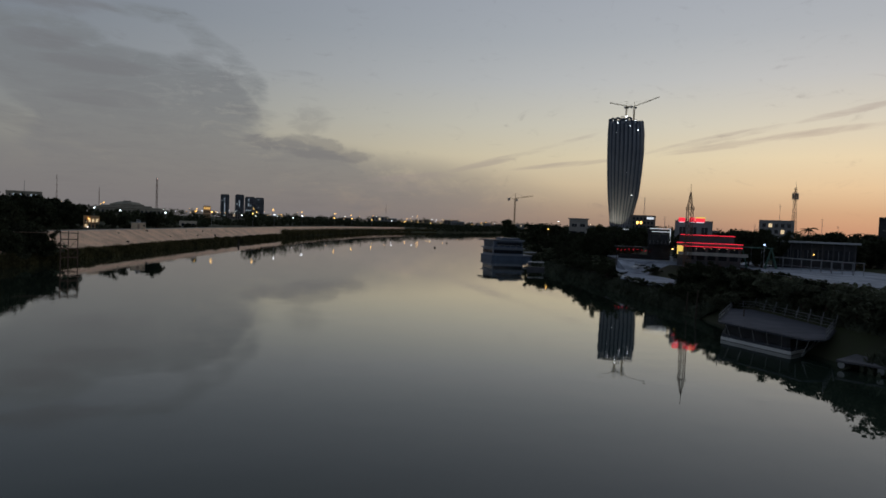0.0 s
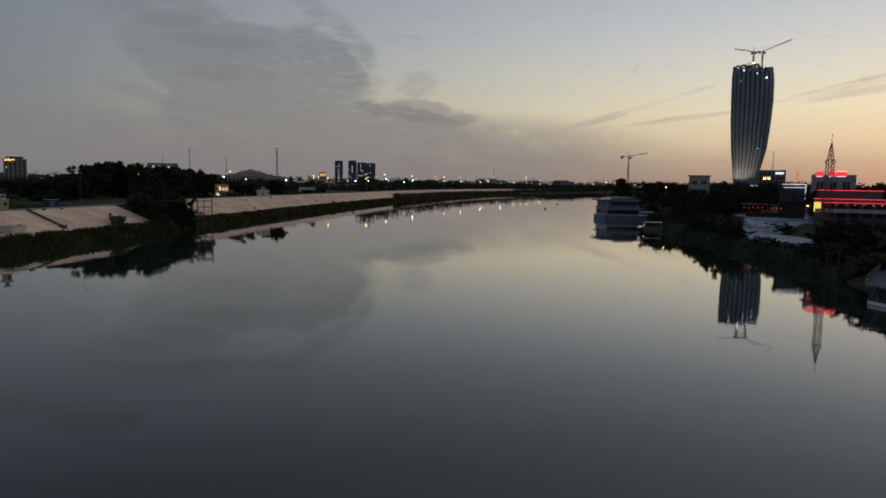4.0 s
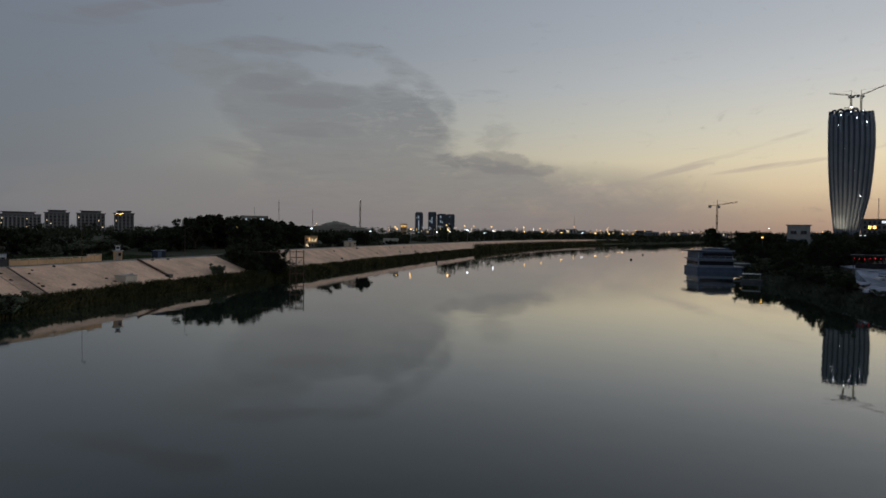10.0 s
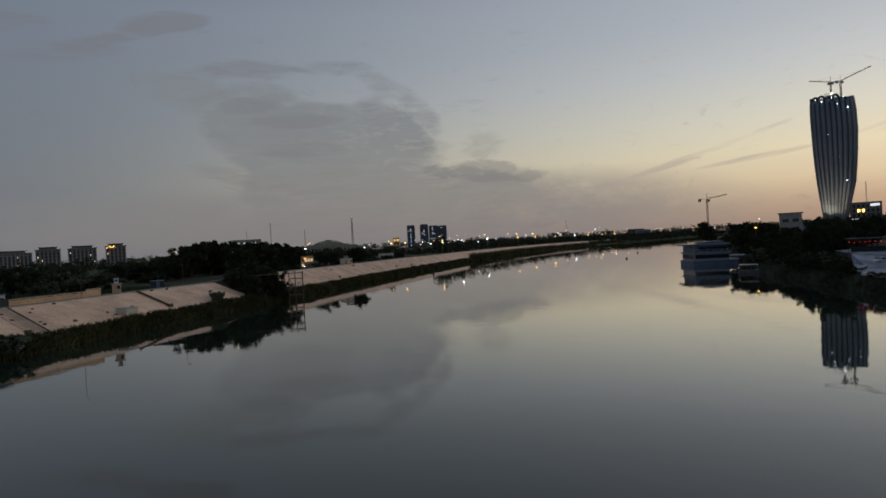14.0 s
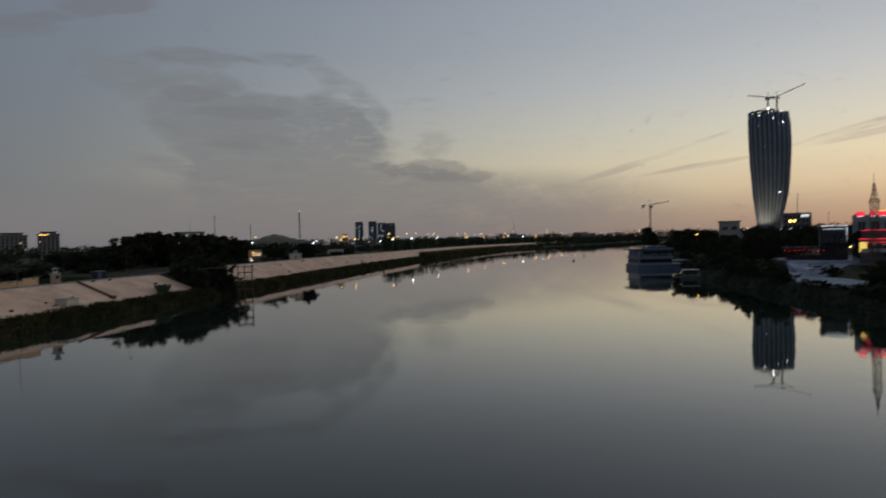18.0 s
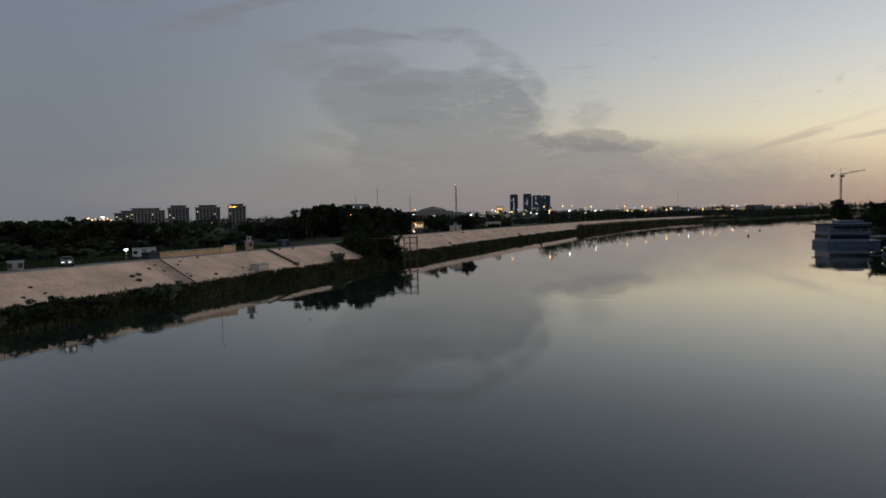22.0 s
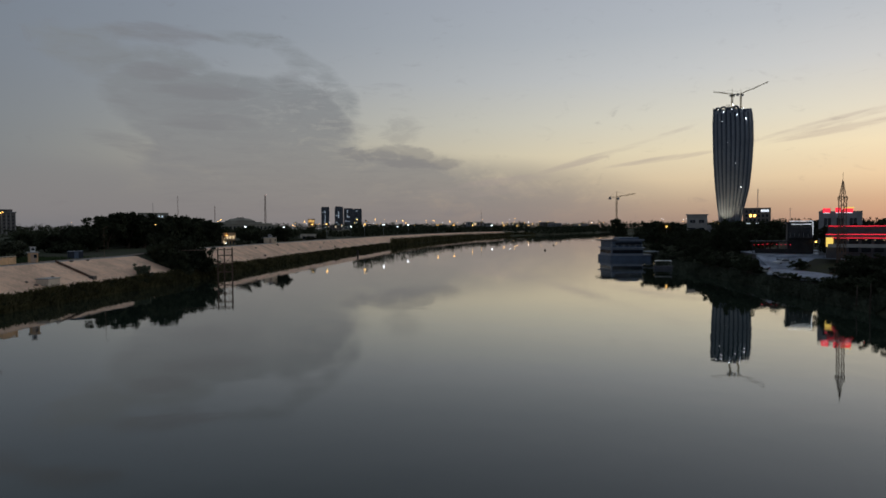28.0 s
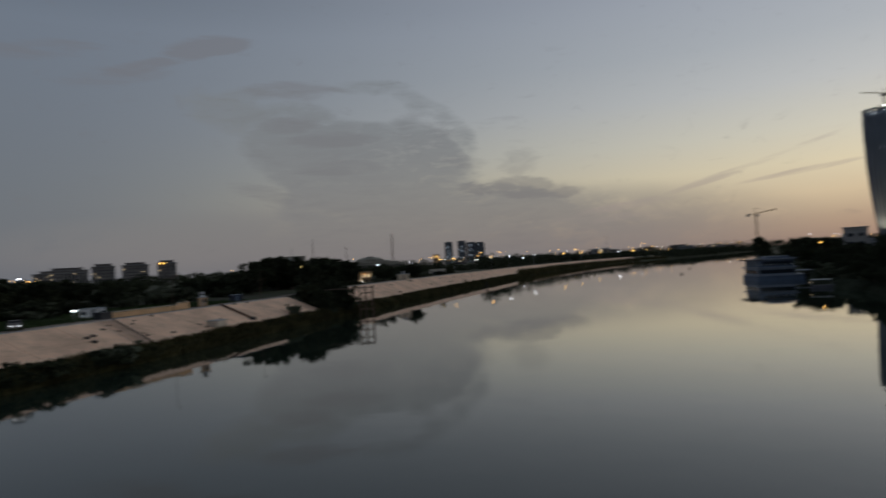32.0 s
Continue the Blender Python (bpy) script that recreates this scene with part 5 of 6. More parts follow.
# swing frame: two splayed steel trestles
sw = thing("swing_frame", 77.5, 133.5, 5.3, "green steel trestle frame of a swing", "swing", turn=-20)
for x in (-2.9, 2.9):
    for s in (-1, 1):
        linked("leg", a_beam((x + s * 1.15, 0.6, 0), (x, 0, 4.4), 0.13, sides=6), "green_paint", sw)
        linked("leg", a_beam((x + s * 1.15, -0.8, 0), (x, 0, 4.4), 0.13, sides=6), "green_paint", sw)
        linked("tie", a_beam((x - 0.6, s * 0.35, 2.1), (x + 0.6, s * 0.35, 2.1), 0.07, sides=6), "green_paint", sw)
linked("top_bar", a_beam((-3.3, 0, 4.4), (3.3, 0, 4.4), 0.12, sides=6), "green_paint", sw)
for x in (-1.0, 1.0):
    linked("rope", a_beam((x, 0, 4.4), (x, 0, 0.75), 0.03, sides=5), "steel_grey", sw)
linked("swing_seat", a_box(-1.1, -0.3, 0.7, 1.1, 0.3, 0.78, bevel=0.02), "bark", sw)
flood_post(78.4, 132.1, 5.3, 4.95, 0.24, "lamp post with a bright bluish-white lamp on the promenade", "lamp_blue")

# long low hall
hall = thing("long_hall", 96, 142, 5.2, "long low hall with a pale sheet roof", "hall", turn=facing(96, 142) - 2)
linked("wall", a_box(-8, -3, 0, 8.5, 5, 5.6), "black_wall", hall)
linked("roof", slab(((-9, -4.2), (9.3, -4.2), (9.3, 6), (-9, 6)), 5.9, 6.3), "roof_sheet", hall, "pale sheet roof")
for k in range(9):
    linked("post", a_beam((-8.5 + 2.1 * k, -3.9, 0), (-8.5 + 2.1 * k, -3.9, 5.9), 0.1), "dark_wall", hall)
for k in range(8):
    pane = linked("window", a_box(-7.6 + 2 * k, -3.06, 2.0, -6.1 + 2 * k, -2.95, 4.4), "glass_dark", hall)
    linked("mullion", a_box(-6.89 + 2 * k, -3.1, 2.0, -6.81 + 2 * k, -3.0, 4.4), "steel_grey", pane)
bm = bmesh.new()
bmesh.ops.create_icosphere(bm, subdivisions=1, radius=0.16, matrix=Matrix.Translation((0.4, -4.3, 3.4)))
linked("porch_lamp", bm, "lamp_warm", hall)

# red-lit restaurant
red = thing("red_restaurant", 67.6, 135, 5.2, "low restaurant outlined with red light strips", "restaurant", turn=facing(68, 135) + 1)
linked("wall", a_box(-6.4, 0, 0, 6.4, 7, 4.6), "dark_wall", red)
linked("canopy", a_box(-6.6, -1.6, 4.4, 6.6, 1.0, 4.95), "brown_wall", red)
linked("roof", a_box(-6.5, 0, 4.6, 6.5, 7.1, 5.0), "grey_wall", red)
linked("sign_board", a_box(-6.2, 1.2, 5.0, 5.0, 1.5, 6.9), "dark_wall", red)
for z, x0, x1, y in ((5.05, -6.62, 6.62, -1.7), (4.3, -5.4, 6.62, -1.7), (6.75, -6.0, 5.2, 1.12)):
    linked("light_strip", a_beam((x0, y, z), (x1, y, z), 0.085), "led_red", red, "glowing red light strip")
linked("lit_panel", a_box(-6.5, -0.35, 2.4, -5.2, -0.05, 4.5), "sign_yellow", red, "glowing yellow panel")
for k in range(5):
    linked("window", a_box(-4.6 + 2.2 * k, -0.08, 1.4, -3.0 + 2.2 * k, 0.05, 4.0), "glass_dark", red)
    linked("column", a_box(-5.0 + 2.2 * k, -1.5, 0, -4.75 + 2.2 * k, -1.25, 4.4), "dark_wall", red)
for k in range(7):
    bm = bmesh.new()
    bmesh.ops.create_icosphere(bm, subdivisions=1, radius=0.09, matrix=Matrix.Translation((-4 + 1.5 * k, -1.4, 3.9)))
    linked("bulb", bm, "lamp_dim", red)
linked("terrace_wall", a_box(-6.2, -3.0, 2.4, 7.6, -2.7, 3.1), "concrete", red, "pale parapet of the terrace")

# building with the red roof letters, behind the restaurant
let = block("sign_building", "grey flat-roofed building carrying red roof letters", "building", 73.6, 155.4, 5.2, 8.6, 8, 9.6, "grey_wall", facing(76, 154), 3, 3)
for x0, x1, z0, z1, mat in ((-3.5, -2.0, 9.9, 10.9, "led_red"), (-1.0, 0.2, 9.9, 11.0, "led_red"), (0.4, 2.5, 9.9, 10.8, "led_red"), (0.4, 2.7, 10.85, 11.1, "sign_yellow"),
                            (-3.3, -2.2, 9.75, 9.9, "led_white"), (-0.9, 0.1, 9.75, 9.9, "led_white"), (0.5, 2.3, 9.75, 9.9, "led_white")):
    linked("sign_bar", a_box(x0, -4.2, z0, x1, -4.0, z1, bevel=0.05), mat, let)
for k in range(5):
    linked("sign_strut", a_beam((-3.3 + 1.4 * k, -3.9, 9.2), (-3.3 + 1.4 * k, -3.9, 11.0), 0.05), "steel_grey", let)
for x, h in ((-3.9, 1.4), (-2.7, 1.0), (2.5, 1.0)):
    linked("roof_box", a_box(x, 0, 9.2, x + 0.9, 1.2, 9.2 + h), "grey_wall", let)

# slim lattice mast in front of it
mast = thing("radio_mast", 57.9, 124.3, 2.5, "slim dark steel lattice mast with a pointed top", "mast")
linked("shaft", lattice(bmesh.new(), 0, 0, 0, 14.6, 0.95, 0.95, 12, 0.07), "rust_steel", mast)
linked("collar", lattice(bmesh.new(), 0, 0, 14.4, 15.0, 1.15, 1.15, 1, 0.07), "rust_steel", mast)
linked("spire", lattice(bmesh.new(), 0, 0, 14.8, 18.0, 0.9, 0.12, 4, 0.06), "rust_steel", mast)
linked("tip", a_beam((0, 0, 17.9), (0, 0, 19.6), 0.04, sides=5), "rust_steel", mast)
linked("ladder", lattice(bmesh.new(), -0.75, 0, 0, 9.0, 0.35, 0.35, 12, 0.03), "rust_steel", mast)

# dark building with white light strips under its eaves
wl = thing("lit_cafe", 64, 162, 5.2, "dark cafe building edged with white light strips", "cafe", turn=facing(64, 162))
linked("wall", a_box(0.6, 0, 0, 6.2, 9, 7.4), "black_wall", wl)
linked("roof", a_box(0.3, -0.6, 7.4, 6.5, 9.3, 7.8), "black_wall", wl)
linked("balcony", a_box(1.0, -2.2, 3.9, 6.0, 0, 4.1), "black_wall", wl)
for k in range(6):
    linked("baluster", a_beam((1.1 + 0.95 * k, -2.1, 4.1), (1.1 + 0.95 * k, -2.1, 5.0), 0.05), "steel_grey", wl)
for x0, x1, z in ((1.0, 6.0, 8.0), (1.4, 6.0, 7.25)):
    linked("light_strip", a_beam((x0, -0.7, z), (x1, -0.7, z), 0.09), "led_white", wl, "white light strip")
linked("light_strip", a_beam((6.0, -0.7, 4.6), (6.0, -0.7, 7.9), 0.09), "led_white", wl)
for k in range(2):
    linked("window", a_box(1.4 + 2.4 * k, -0.08, 4.4, 3.0 + 2.4 * k, 0.05, 6.4), "glass_dark", wl)
bm = bmesh.new()
bmesh.ops.create_icosphere(bm, subdivisions=1, radius=0.22, matrix=Matrix.Translation((6.6, -1.4, 3.0)))
linked("door_lamp", bm, "lamp_warm", wl)
# low pavilion with a string of red lamps beside it
pv = thing("pavilion", 61.5, 163.5, 5.2, "low dark pavilion hung with small red lamps", "pavilion", turn=facing(61.5, 163.5))
for x in (-4.2, -1.4, 1.4, 4.2):
    for y in (-1.8, 1.8):
        linked("post", a_beam((x, y, 0), (x, y, 2.9), 0.1), "black_wall", pv)
linked("roof", a_box(-4.8, -2.4, 2.9, 4.8, 2.4, 3.15, bevel=0.04), "black_wall", pv)
linked("counter", a_box(-3.8, 0.6, 0, 3.8, 1.3, 1.1), "black_wall", pv)
for k in range(9):
    bm = bmesh.new()
    bmesh.ops.create_icosphere(bm, subdivisions=1, radius=0.1, matrix=Matrix.Translation((-4.0 + 1.0 * k, -2.3, 2.3 - 0.08 * math.sin(k * 1.1))))
    linked("string_lamp", bm, "led_red", pv, "small red lamp")
# farther cafe seen over the trees
fc = block("far_cafe", "dark flat-roofed building with a white light strip", "building", 90.8, 247, 5.2, 10, 8, 7.6, "black_wall", None, 3, 2)
linked("light_strip", a_beam((-3.2, -4.2, 7.9), (3.2, -4.2, 7.9), 0.13), "led_white", fc, "white light strip")

# two-deck restaurant boat
rb = thing("restaurant_boat", 41.0, 241, 0, "two-deck grey-white and blue restaurant boat moored at the bank", "boat", turn=4)
linked("hull", slab(((-6.8, -6.5), (7.5, -7.5), (9.5, -3), (9.0, 7), (-5.5, 7.0), (-8.6, 5.0)), -0.6, 1.5), "hull_blue", rb)
linked("hull_rim", slab(((-7.0, -6.7), (7.7, -7.7), (9.7, -3), (9.2, 7.2), (-5.6, 7.2), (-8.8, 5.0)), 1.5, 1.72), "hull_white", rb)
linked("lower_deck", slab(((-6.3, -6.0), (5.0, -6.7), (5.4, 6.5), (-7.6, 6.0)), 1.72, 4.2), "hull_white", rb)
linked("lower_window", slab(((-6.0, -6.08), (4.8, -6.76), (4.8, -6.6), (-6.0, -5.9)), 2.3, 3.6), "glass_dark", rb)
linked("side_window", slab(((-6.44, -5.4), (-6.3, -5.4), (-7.5, 5.4), (-7.7, 5.4)), 2.3, 3.5), "glass_dark", rb)
linked("middle_rim", slab(((-7.0, -6.7), (5.6, -7.4), (6.0, 7.0), (-8.4, 6.5)), 4.2, 4.5), "hull_white", rb)
linked("upper_deck", slab(((-6.2, -5.9), (4.6, -6.5), (5.0, 6.2), (-7.4, 5.8)), 4.5, 6.9), "hull_blue", rb)
linked("upper_window", slab(((-5.0, -6.0), (4.4, -6.58), (4.4, -6.4), (-5.0, -5.85)), 5.0, 6.4), "glass_dark", rb)
linked("roof", slab(((-8.6, -6.4), (5.4, -7.2), (5.8, 6.8), (-9.4, 6.4)), 6.9, 7.25), "dark_wall", rb)
linked("roof_rim", slab(((-4.6, -6.9), (5.2, -7.4), (5.2, -7.25), (-4.6, -6.75)), 7.0, 7.5), "hull_white", rb)
linked("sun_deck", slab(((-3, -4), (4, -4.4), (4, 4), (-3, 4)), 7.25, 8.1), "hull_blue", rb)
linked("stern_awning", slab(((5.4, -8.2), (10.4, -7.6), (10.6, -2), (5.6, -2)), 2.9, 3.1), "hull_white", rb, "pale stern awning")
for x, y in ((5.6, -8.0), (10.2, -7.4), (10.2, -2.2)):
    linked("awning_post", a_beam((x, y, 1.7), (x, y, 2.9), 0.06), "steel_grey", rb)
linked("corner_post", a_beam((-6.25, -6.1, 1.7), (-6.25, -6.1, 6.9), 0.22), "hull_white", rb)
for k in range(6):
    linked("rail_post", a_beam((-6.6 + 2.2 * k, -6.75 - 0.1 * k, 4.5), (-6.6 + 2.2 * k, -6.75 - 0.1 * k, 5.4), 0.04), "white_paint", rb)
linked("handrail", a_beam((-6.6, -6.75, 5.4), (4.6, -7.25, 5.4), 0.04), "white_paint", rb)

lb = thing("launch", 40.2, 184, 0, "small dark motor launch with a white canopy", "boat", turn=-8)
bm = slab(((-2.4, -1.0), (2.6, -1.1), (3.6, 0), (2.6, 1.1), (-2.4, 1.0)), -0.3, 0.8)
linked("hull", bm, "dark_wall", lb)
linked("canopy", a_box(-2.2, -1.0, 2.2, 2.4, 1.0, 2.34, bevel=0.04), "white_paint", lb, "white canopy")
for x in (-2.0, 2.2):
    for y in (-0.9, 0.9):
        linked("canopy_post", a_beam((x, y, 0.8), (x, y, 2.2), 0.04), "steel_grey", lb)
bm = bmesh.new()
bmesh.ops.create_icosphere(bm, subdivisions=1, radius=0.12, matrix=Matrix.Translation((-2.5, -1.1, 1.6)))
linked("stern_lamp", bm, "lamp_dim", lb)
flood_post(62, 262, 5.2, 6.6, 0.3, "lamp post with a bright warm lamp among the trees", "lamp_warm")

# white house among the trees and the buildings behind
wh = block("white_house", "pale grey two-storey house among the trees", "house", 82, 288, 5.2, 8.2, 8, 11.2, "concrete", None, 2, 3, win=(0.6, 0.4))
linked("roof_slab", a_box(-4.6, -4.4, 11.8, 4.6, 4.4, 12.2), "concrete", wh)
linked("side_wing", a_box(4.1, -3, 0, 7.5, 4, 7.5), "grey_wall", wh)
block("apartment_building", "unfinished concrete building with open floors", "building", 219, 358, 6, 18, 14, 15.5, "grey_wall", None, 5, 4, lit={(1, 3), (3, 2)}, group="buildings on the far bank")
tm = thing("telecom_mast", 232, 362, 8, "red and white lattice telecom mast with drum antennas", "mast")
linked("shaft", lattice(bmesh.new(), 0, 0, 0, 34, 2.6, 0.8, 14, 0.1), "rust_steel", tm)
linked("spike", a_beam((0, 0, 33.8), (0, 0, 37.5), 0.08, sides=5), "steel_grey", tm)
for k in range(6):
    ang = k * math.pi / 3
    linked("antenna", a_box(1.3 * math.cos(ang) - 0.3, 1.3 * math.sin(ang) - 0.3, 27, 1.3 * math.cos(ang) + 0.3, 1.3 * math.sin(ang) + 0.3, 30.6), "dark_wall", tm)
linked("platform", lattice(bmesh.new(), 0, 0, 26.6, 30.8, 2.4, 2.4, 2, 0.08), "steel_grey", tm)
for x, y, z, h, nm in ((225.6, 366, 20, 12.0, "aerial"), (170.2, 247, 6, 14.5, "aerial"), (136, 320, 6, 15, "aerial"), (190, 330, 6, 13, "aerial"), (215, 300, 6, 13, "aerial")):
    ae = thing("aerial", x, y, z, "thin rooftop aerial with short cross bars", "aerial", "aerials")
    linked("pole", a_beam((0, 0, 0), (0, 0, h), 0.12, 0.06, sides=5), "steel_grey", ae)
    for f in (0.8, 0.9, 0.97):
        linked("cross_bar", a_beam((-0.7, 0, h * f), (0.7, 0, h * f), 0.06), "steel_grey", ae)
block("dark_block", "dark plain building wall at the promenade's end", "building", 130.5, 158.5, 5.3, 9, 10, 12.5, "black_wall", None, 3, 4, group="buildings on the far bank")
RB = np.random.default_rng(9)
for k in range(26):
    d, azm = 330 + 420 * RB.random(), radians(8 + 30 * RB.random())
    x, y = d * math.sin(azm), d * math.cos(azm)
    if abs(math.degrees(azm) - 19.5) < 2.0 or math.degrees(azm) > 28.5 or x < right_edge(y) + 30:
        continue
    wx, h = 9 + 12 * RB.random(), 5.5 + 6 * RB.random()
    lit = {(int(RB.integers(4)), int(RB.integers(2)))} if RB.random() < 0.15 else set()
    block("house", "low flat-roofed house behind the trees", "house", x, y, 6, wx, 8, h, ("grey_wall", "brown_wall", "dark_wall")[k % 3], None, 4, 2, lit, group="low houses")
tb = block("hotel_annex", "dark building beside the tower with a lit roof sign", "building", 290, 745, 6, 28, 16, 26, "brown_wall", None, 6, 5, lit={(1, 3), (2, 3)}, glow="lamp_warm")
linked("roof_sign", a_box(4, -8.4, 22, 12, -8.1, 24.5), "led_white", tb, "lit white sign")
linked("chimney_mast", lattice(bmesh.new(), 1, 0, 26, 48, 1.2, 0.5, 8, 0.12), "steel_grey", tb)


def palm(x, y, z, h, seed):
    rng = np.random.default_rng(seed)
    p = thing("palm_tree", x, y, z, "date palm with a ragged crown of fronds", "palm", "palms")
    linked("trunk", a_beam((0, 0, -0.3), (0.2, 0, h), 0.28, 0.2, sides=8), "bark", p)
    for k in range(18):
        ang, lift = 2 * math.pi * k / 18 + rng.random() * 0.3, rng.random()
        verts, faces = [], []
        for j in range(7):
            f = j / 6
            r = 2.8 * f
            zz = h + 1.5 * lift * f - (2.4 - 1.6 * lift) * f * f
            wd = 0.34 * math.sin(math.pi * min(0.97, f + 0.12))
            c, s = math.cos(ang), math.sin(ang)
            verts += [(0.2 + c * r - s * wd, s * r + c * wd, zz - 0.1), (0.2 + c * r, s * r, zz + 0.08), (0.2 + c * r + s * wd, s * r - c * wd, zz - 0.1)]
            if j:
                a = 3 * j
                faces += [(a - 3, a, a + 1, a - 2), (a - 2, a + 1, a + 2, a - 1)]
        flat_mesh("frond", verts, faces, "leaves", p)


palm(138.5, 208, 5.8, 9.5, 1)
palm(176, 235, 6, 8.5, 2)
palm(150, 190, 5.8, 7.5, 3)

# ---- far left bank and horizon ----
FAR_L = "far buildings on the park side"


def hotel(x, y, wx, h, seed, warm):
    b = thing("hotel_block", x, y, 6, "wide brown hotel block with pale lit pilasters" if not warm else "brown hotel block with bright amber roof lights", "hotel", FAR_L, facing(x, y))
    linked("wall", a_box(-wx / 2, -8, 0, wx / 2, 8, h - 3), "brown_wall", b)
    linked("cornice", a_box(-wx / 2 - 1.2, -9.2, h - 3, wx / 2 + 1.2, 9, h - 2.2), "grey_wall", b)
    linked("roof_storey", a_box(-wx * 0.36, -6, h - 2.2, wx * 0.36, 6, h), "brown_wall", b)
    linked("roof", a_box(-wx * 0.4, -7, h, wx * 0.4, 7, h + 0.6), "dark_wall", b)
    n = max(5, int(wx / 4))
    rng = np.random.default_rng(seed)
    pil = shared(box(bmesh.new(), -0.35, -0.3, 0, 0.35, 0.4, h - 4), "pilaster", "concrete")
    win = shared(box(bmesh.new(), -0.9, -0.1, -0.8, 0.9, 0.1, 0.8), "window", "glass_dark")
    lit = shared(box(bmesh.new(), -0.5, -0.1, -0.7, 0.5, 0.1, 0.7), "window", "lamp_dim")
    for k in range(n + 1):
        ob = new("pilaster", pil)
        ob.parent, ob.location = b, (-wx / 2 + wx * k / n, -8.1, 0.4)
        if k < n:
            for j in range(5):
                ob = new("window", lit if rng.random() < 0.1 else win)
                ob.parent, ob.location = b, (-wx / 2 + wx * (k + 0.5) / n, -8.05, (h - 5) * (0.2 + 0.17 * j))
    if warm:
        for k in range(6):
            linked("roof_lamp", a_box(-wx * 0.45 + k * 1.6, -9.4, h - 4.4 + 0.7 * (k % 3), -wx * 0.45 + k * 1.6 + 0.9, -9.2, h - 3.7 + 0.7 * (k % 3)), "lamp_warm", b)


hotel(-658, 628, 44, 25, 1, False)
hotel(-631, 656, 25, 28, 2, False)
hotel(-604, 680, 30, 28, 3, False)
hotel(-576, 704, 22, 29, 4, True)
hotel(-664, 622, 54, 22, 5, False)
strip = block("lit_depot", "long low building under bright amber floodlights", "building", -762, 655, 6, 44, 14, 11, "beige_render", None, 8, 2, {(k, j) for k in range(8) for j in range(2)}, glow="lamp_dim", group=FAR_L)
for k in range(9):
    linked("wall_lamp", a_box(-20 + k * 4.7, -7.5, 11.3 + 0.9 * (k % 3), -18.4 + k * 4.7, -7.1, 12.2 + 0.9 * (k % 3)), "lamp_warm", strip)
for k in range(3):
    linked("flood_lamp", a_box(-20 + k * 17, -7.4, 14 + 1.2 * k, -16.5 + k * 17, -7, 15.2 + 1.2 * k), "lamp_white" if k == 1 else "lamp_warm", strip)
    linked("lamp_pole", a_beam((-18 + k * 17, -7, 0), (-18 + k * 17, -7, 14 + 1.2 * k), 0.2), "steel_grey", strip)
silo = thing("round_tower", -792, 437, 6, "pale round concrete tower above the trees", "tower", FAR_L)
linked("shaft", a_beam((0, 0, 0), (0, 0, 27), 6.2, 6.2, sides=24), "grey_wall", silo)
linked("cap", a_beam((0, 0, 27), (0, 0, 28), 6.6, 6.6, sides=24), "concrete", silo)


def guyed_mast(x, y, z, h, w, label, lamp=True, r=0.1):
    m = thing("radio_mast", x, y, z, label, "mast", "far radio masts")
    linked("shaft", lattice(bmesh.new(), 0, 0, 0, h, w, w * 0.6, max(8, int(h / 4)), r), "rust_steel", m)
    linked("tip", a_beam((0, 0, h), (0, 0, h + 3), 0.15, sides=5), "steel_grey", m)
    if lamp:
        bm = bmesh.new()
        bmesh.ops.create_icosphere(bm, subdivisions=1, radius=0.9, matrix=Matrix.Translation((0, 0, h + 0.3)))
        linked("warning_lamp", bm, "lamp_pink", m)


guyed_mast(-517, 1408, 7, 80, 3.4, "tall lattice radio mast with a lamp on top", True, 0.24)
guyed_mast(-640, 1247, 7, 70, 1.8, "thin tall radio mast above the trees", False)
guyed_mast(-560, 1240, 7, 50, 1.4, "thin radio mast above the park", False)
guyed_mast(-37, 1800, 8, 54, 1.6, "thin distant mast on the river bend", False)

pal = thing("palace", -452, 1112, 7, "broad grey-brown palace with a low domed roof", "palace", FAR_L, facing(-433, 1119))
linked("wall", a_box(-60, -14, 0, 60, 14, 12), "sandstone", pal)
for x0, x1, z0, z1 in ((-56, 50, 12, 14.5), (-44, 34, 14.5, 17), (-30, 22, 17, 19.5)):
    linked("terrace", a_box(x0, -12 + (z0 - 12) * 0.8, z0, x1, 12, z1, bevel=1.0), "sandstone", pal)
bm = bmesh.new()
bmesh.ops.create_uvsphere(bm, u_segments=40, v_segments=16, radius=1, matrix=Matrix.Translation((-4, 2, 19)) @ Matrix.Diagonal((22, 10, 5.0, 1)))
bmesh.ops.delete(bm, geom=[v for v in bm.verts if v.co.z < 18.9], context="VERTS")
linked("dome", bm, "sandstone", pal)
linked("lantern", a_beam((-4, 2, 23.5), (-4, 2, 25), 7, 6, sides=20), "sandstone", pal)
for k in range(17):
    linked("window", a_box(-54 + 6.5 * k, -14.15, 4, -51 + 6.5 * k, -13.9, 9), "glass_dark", pal)

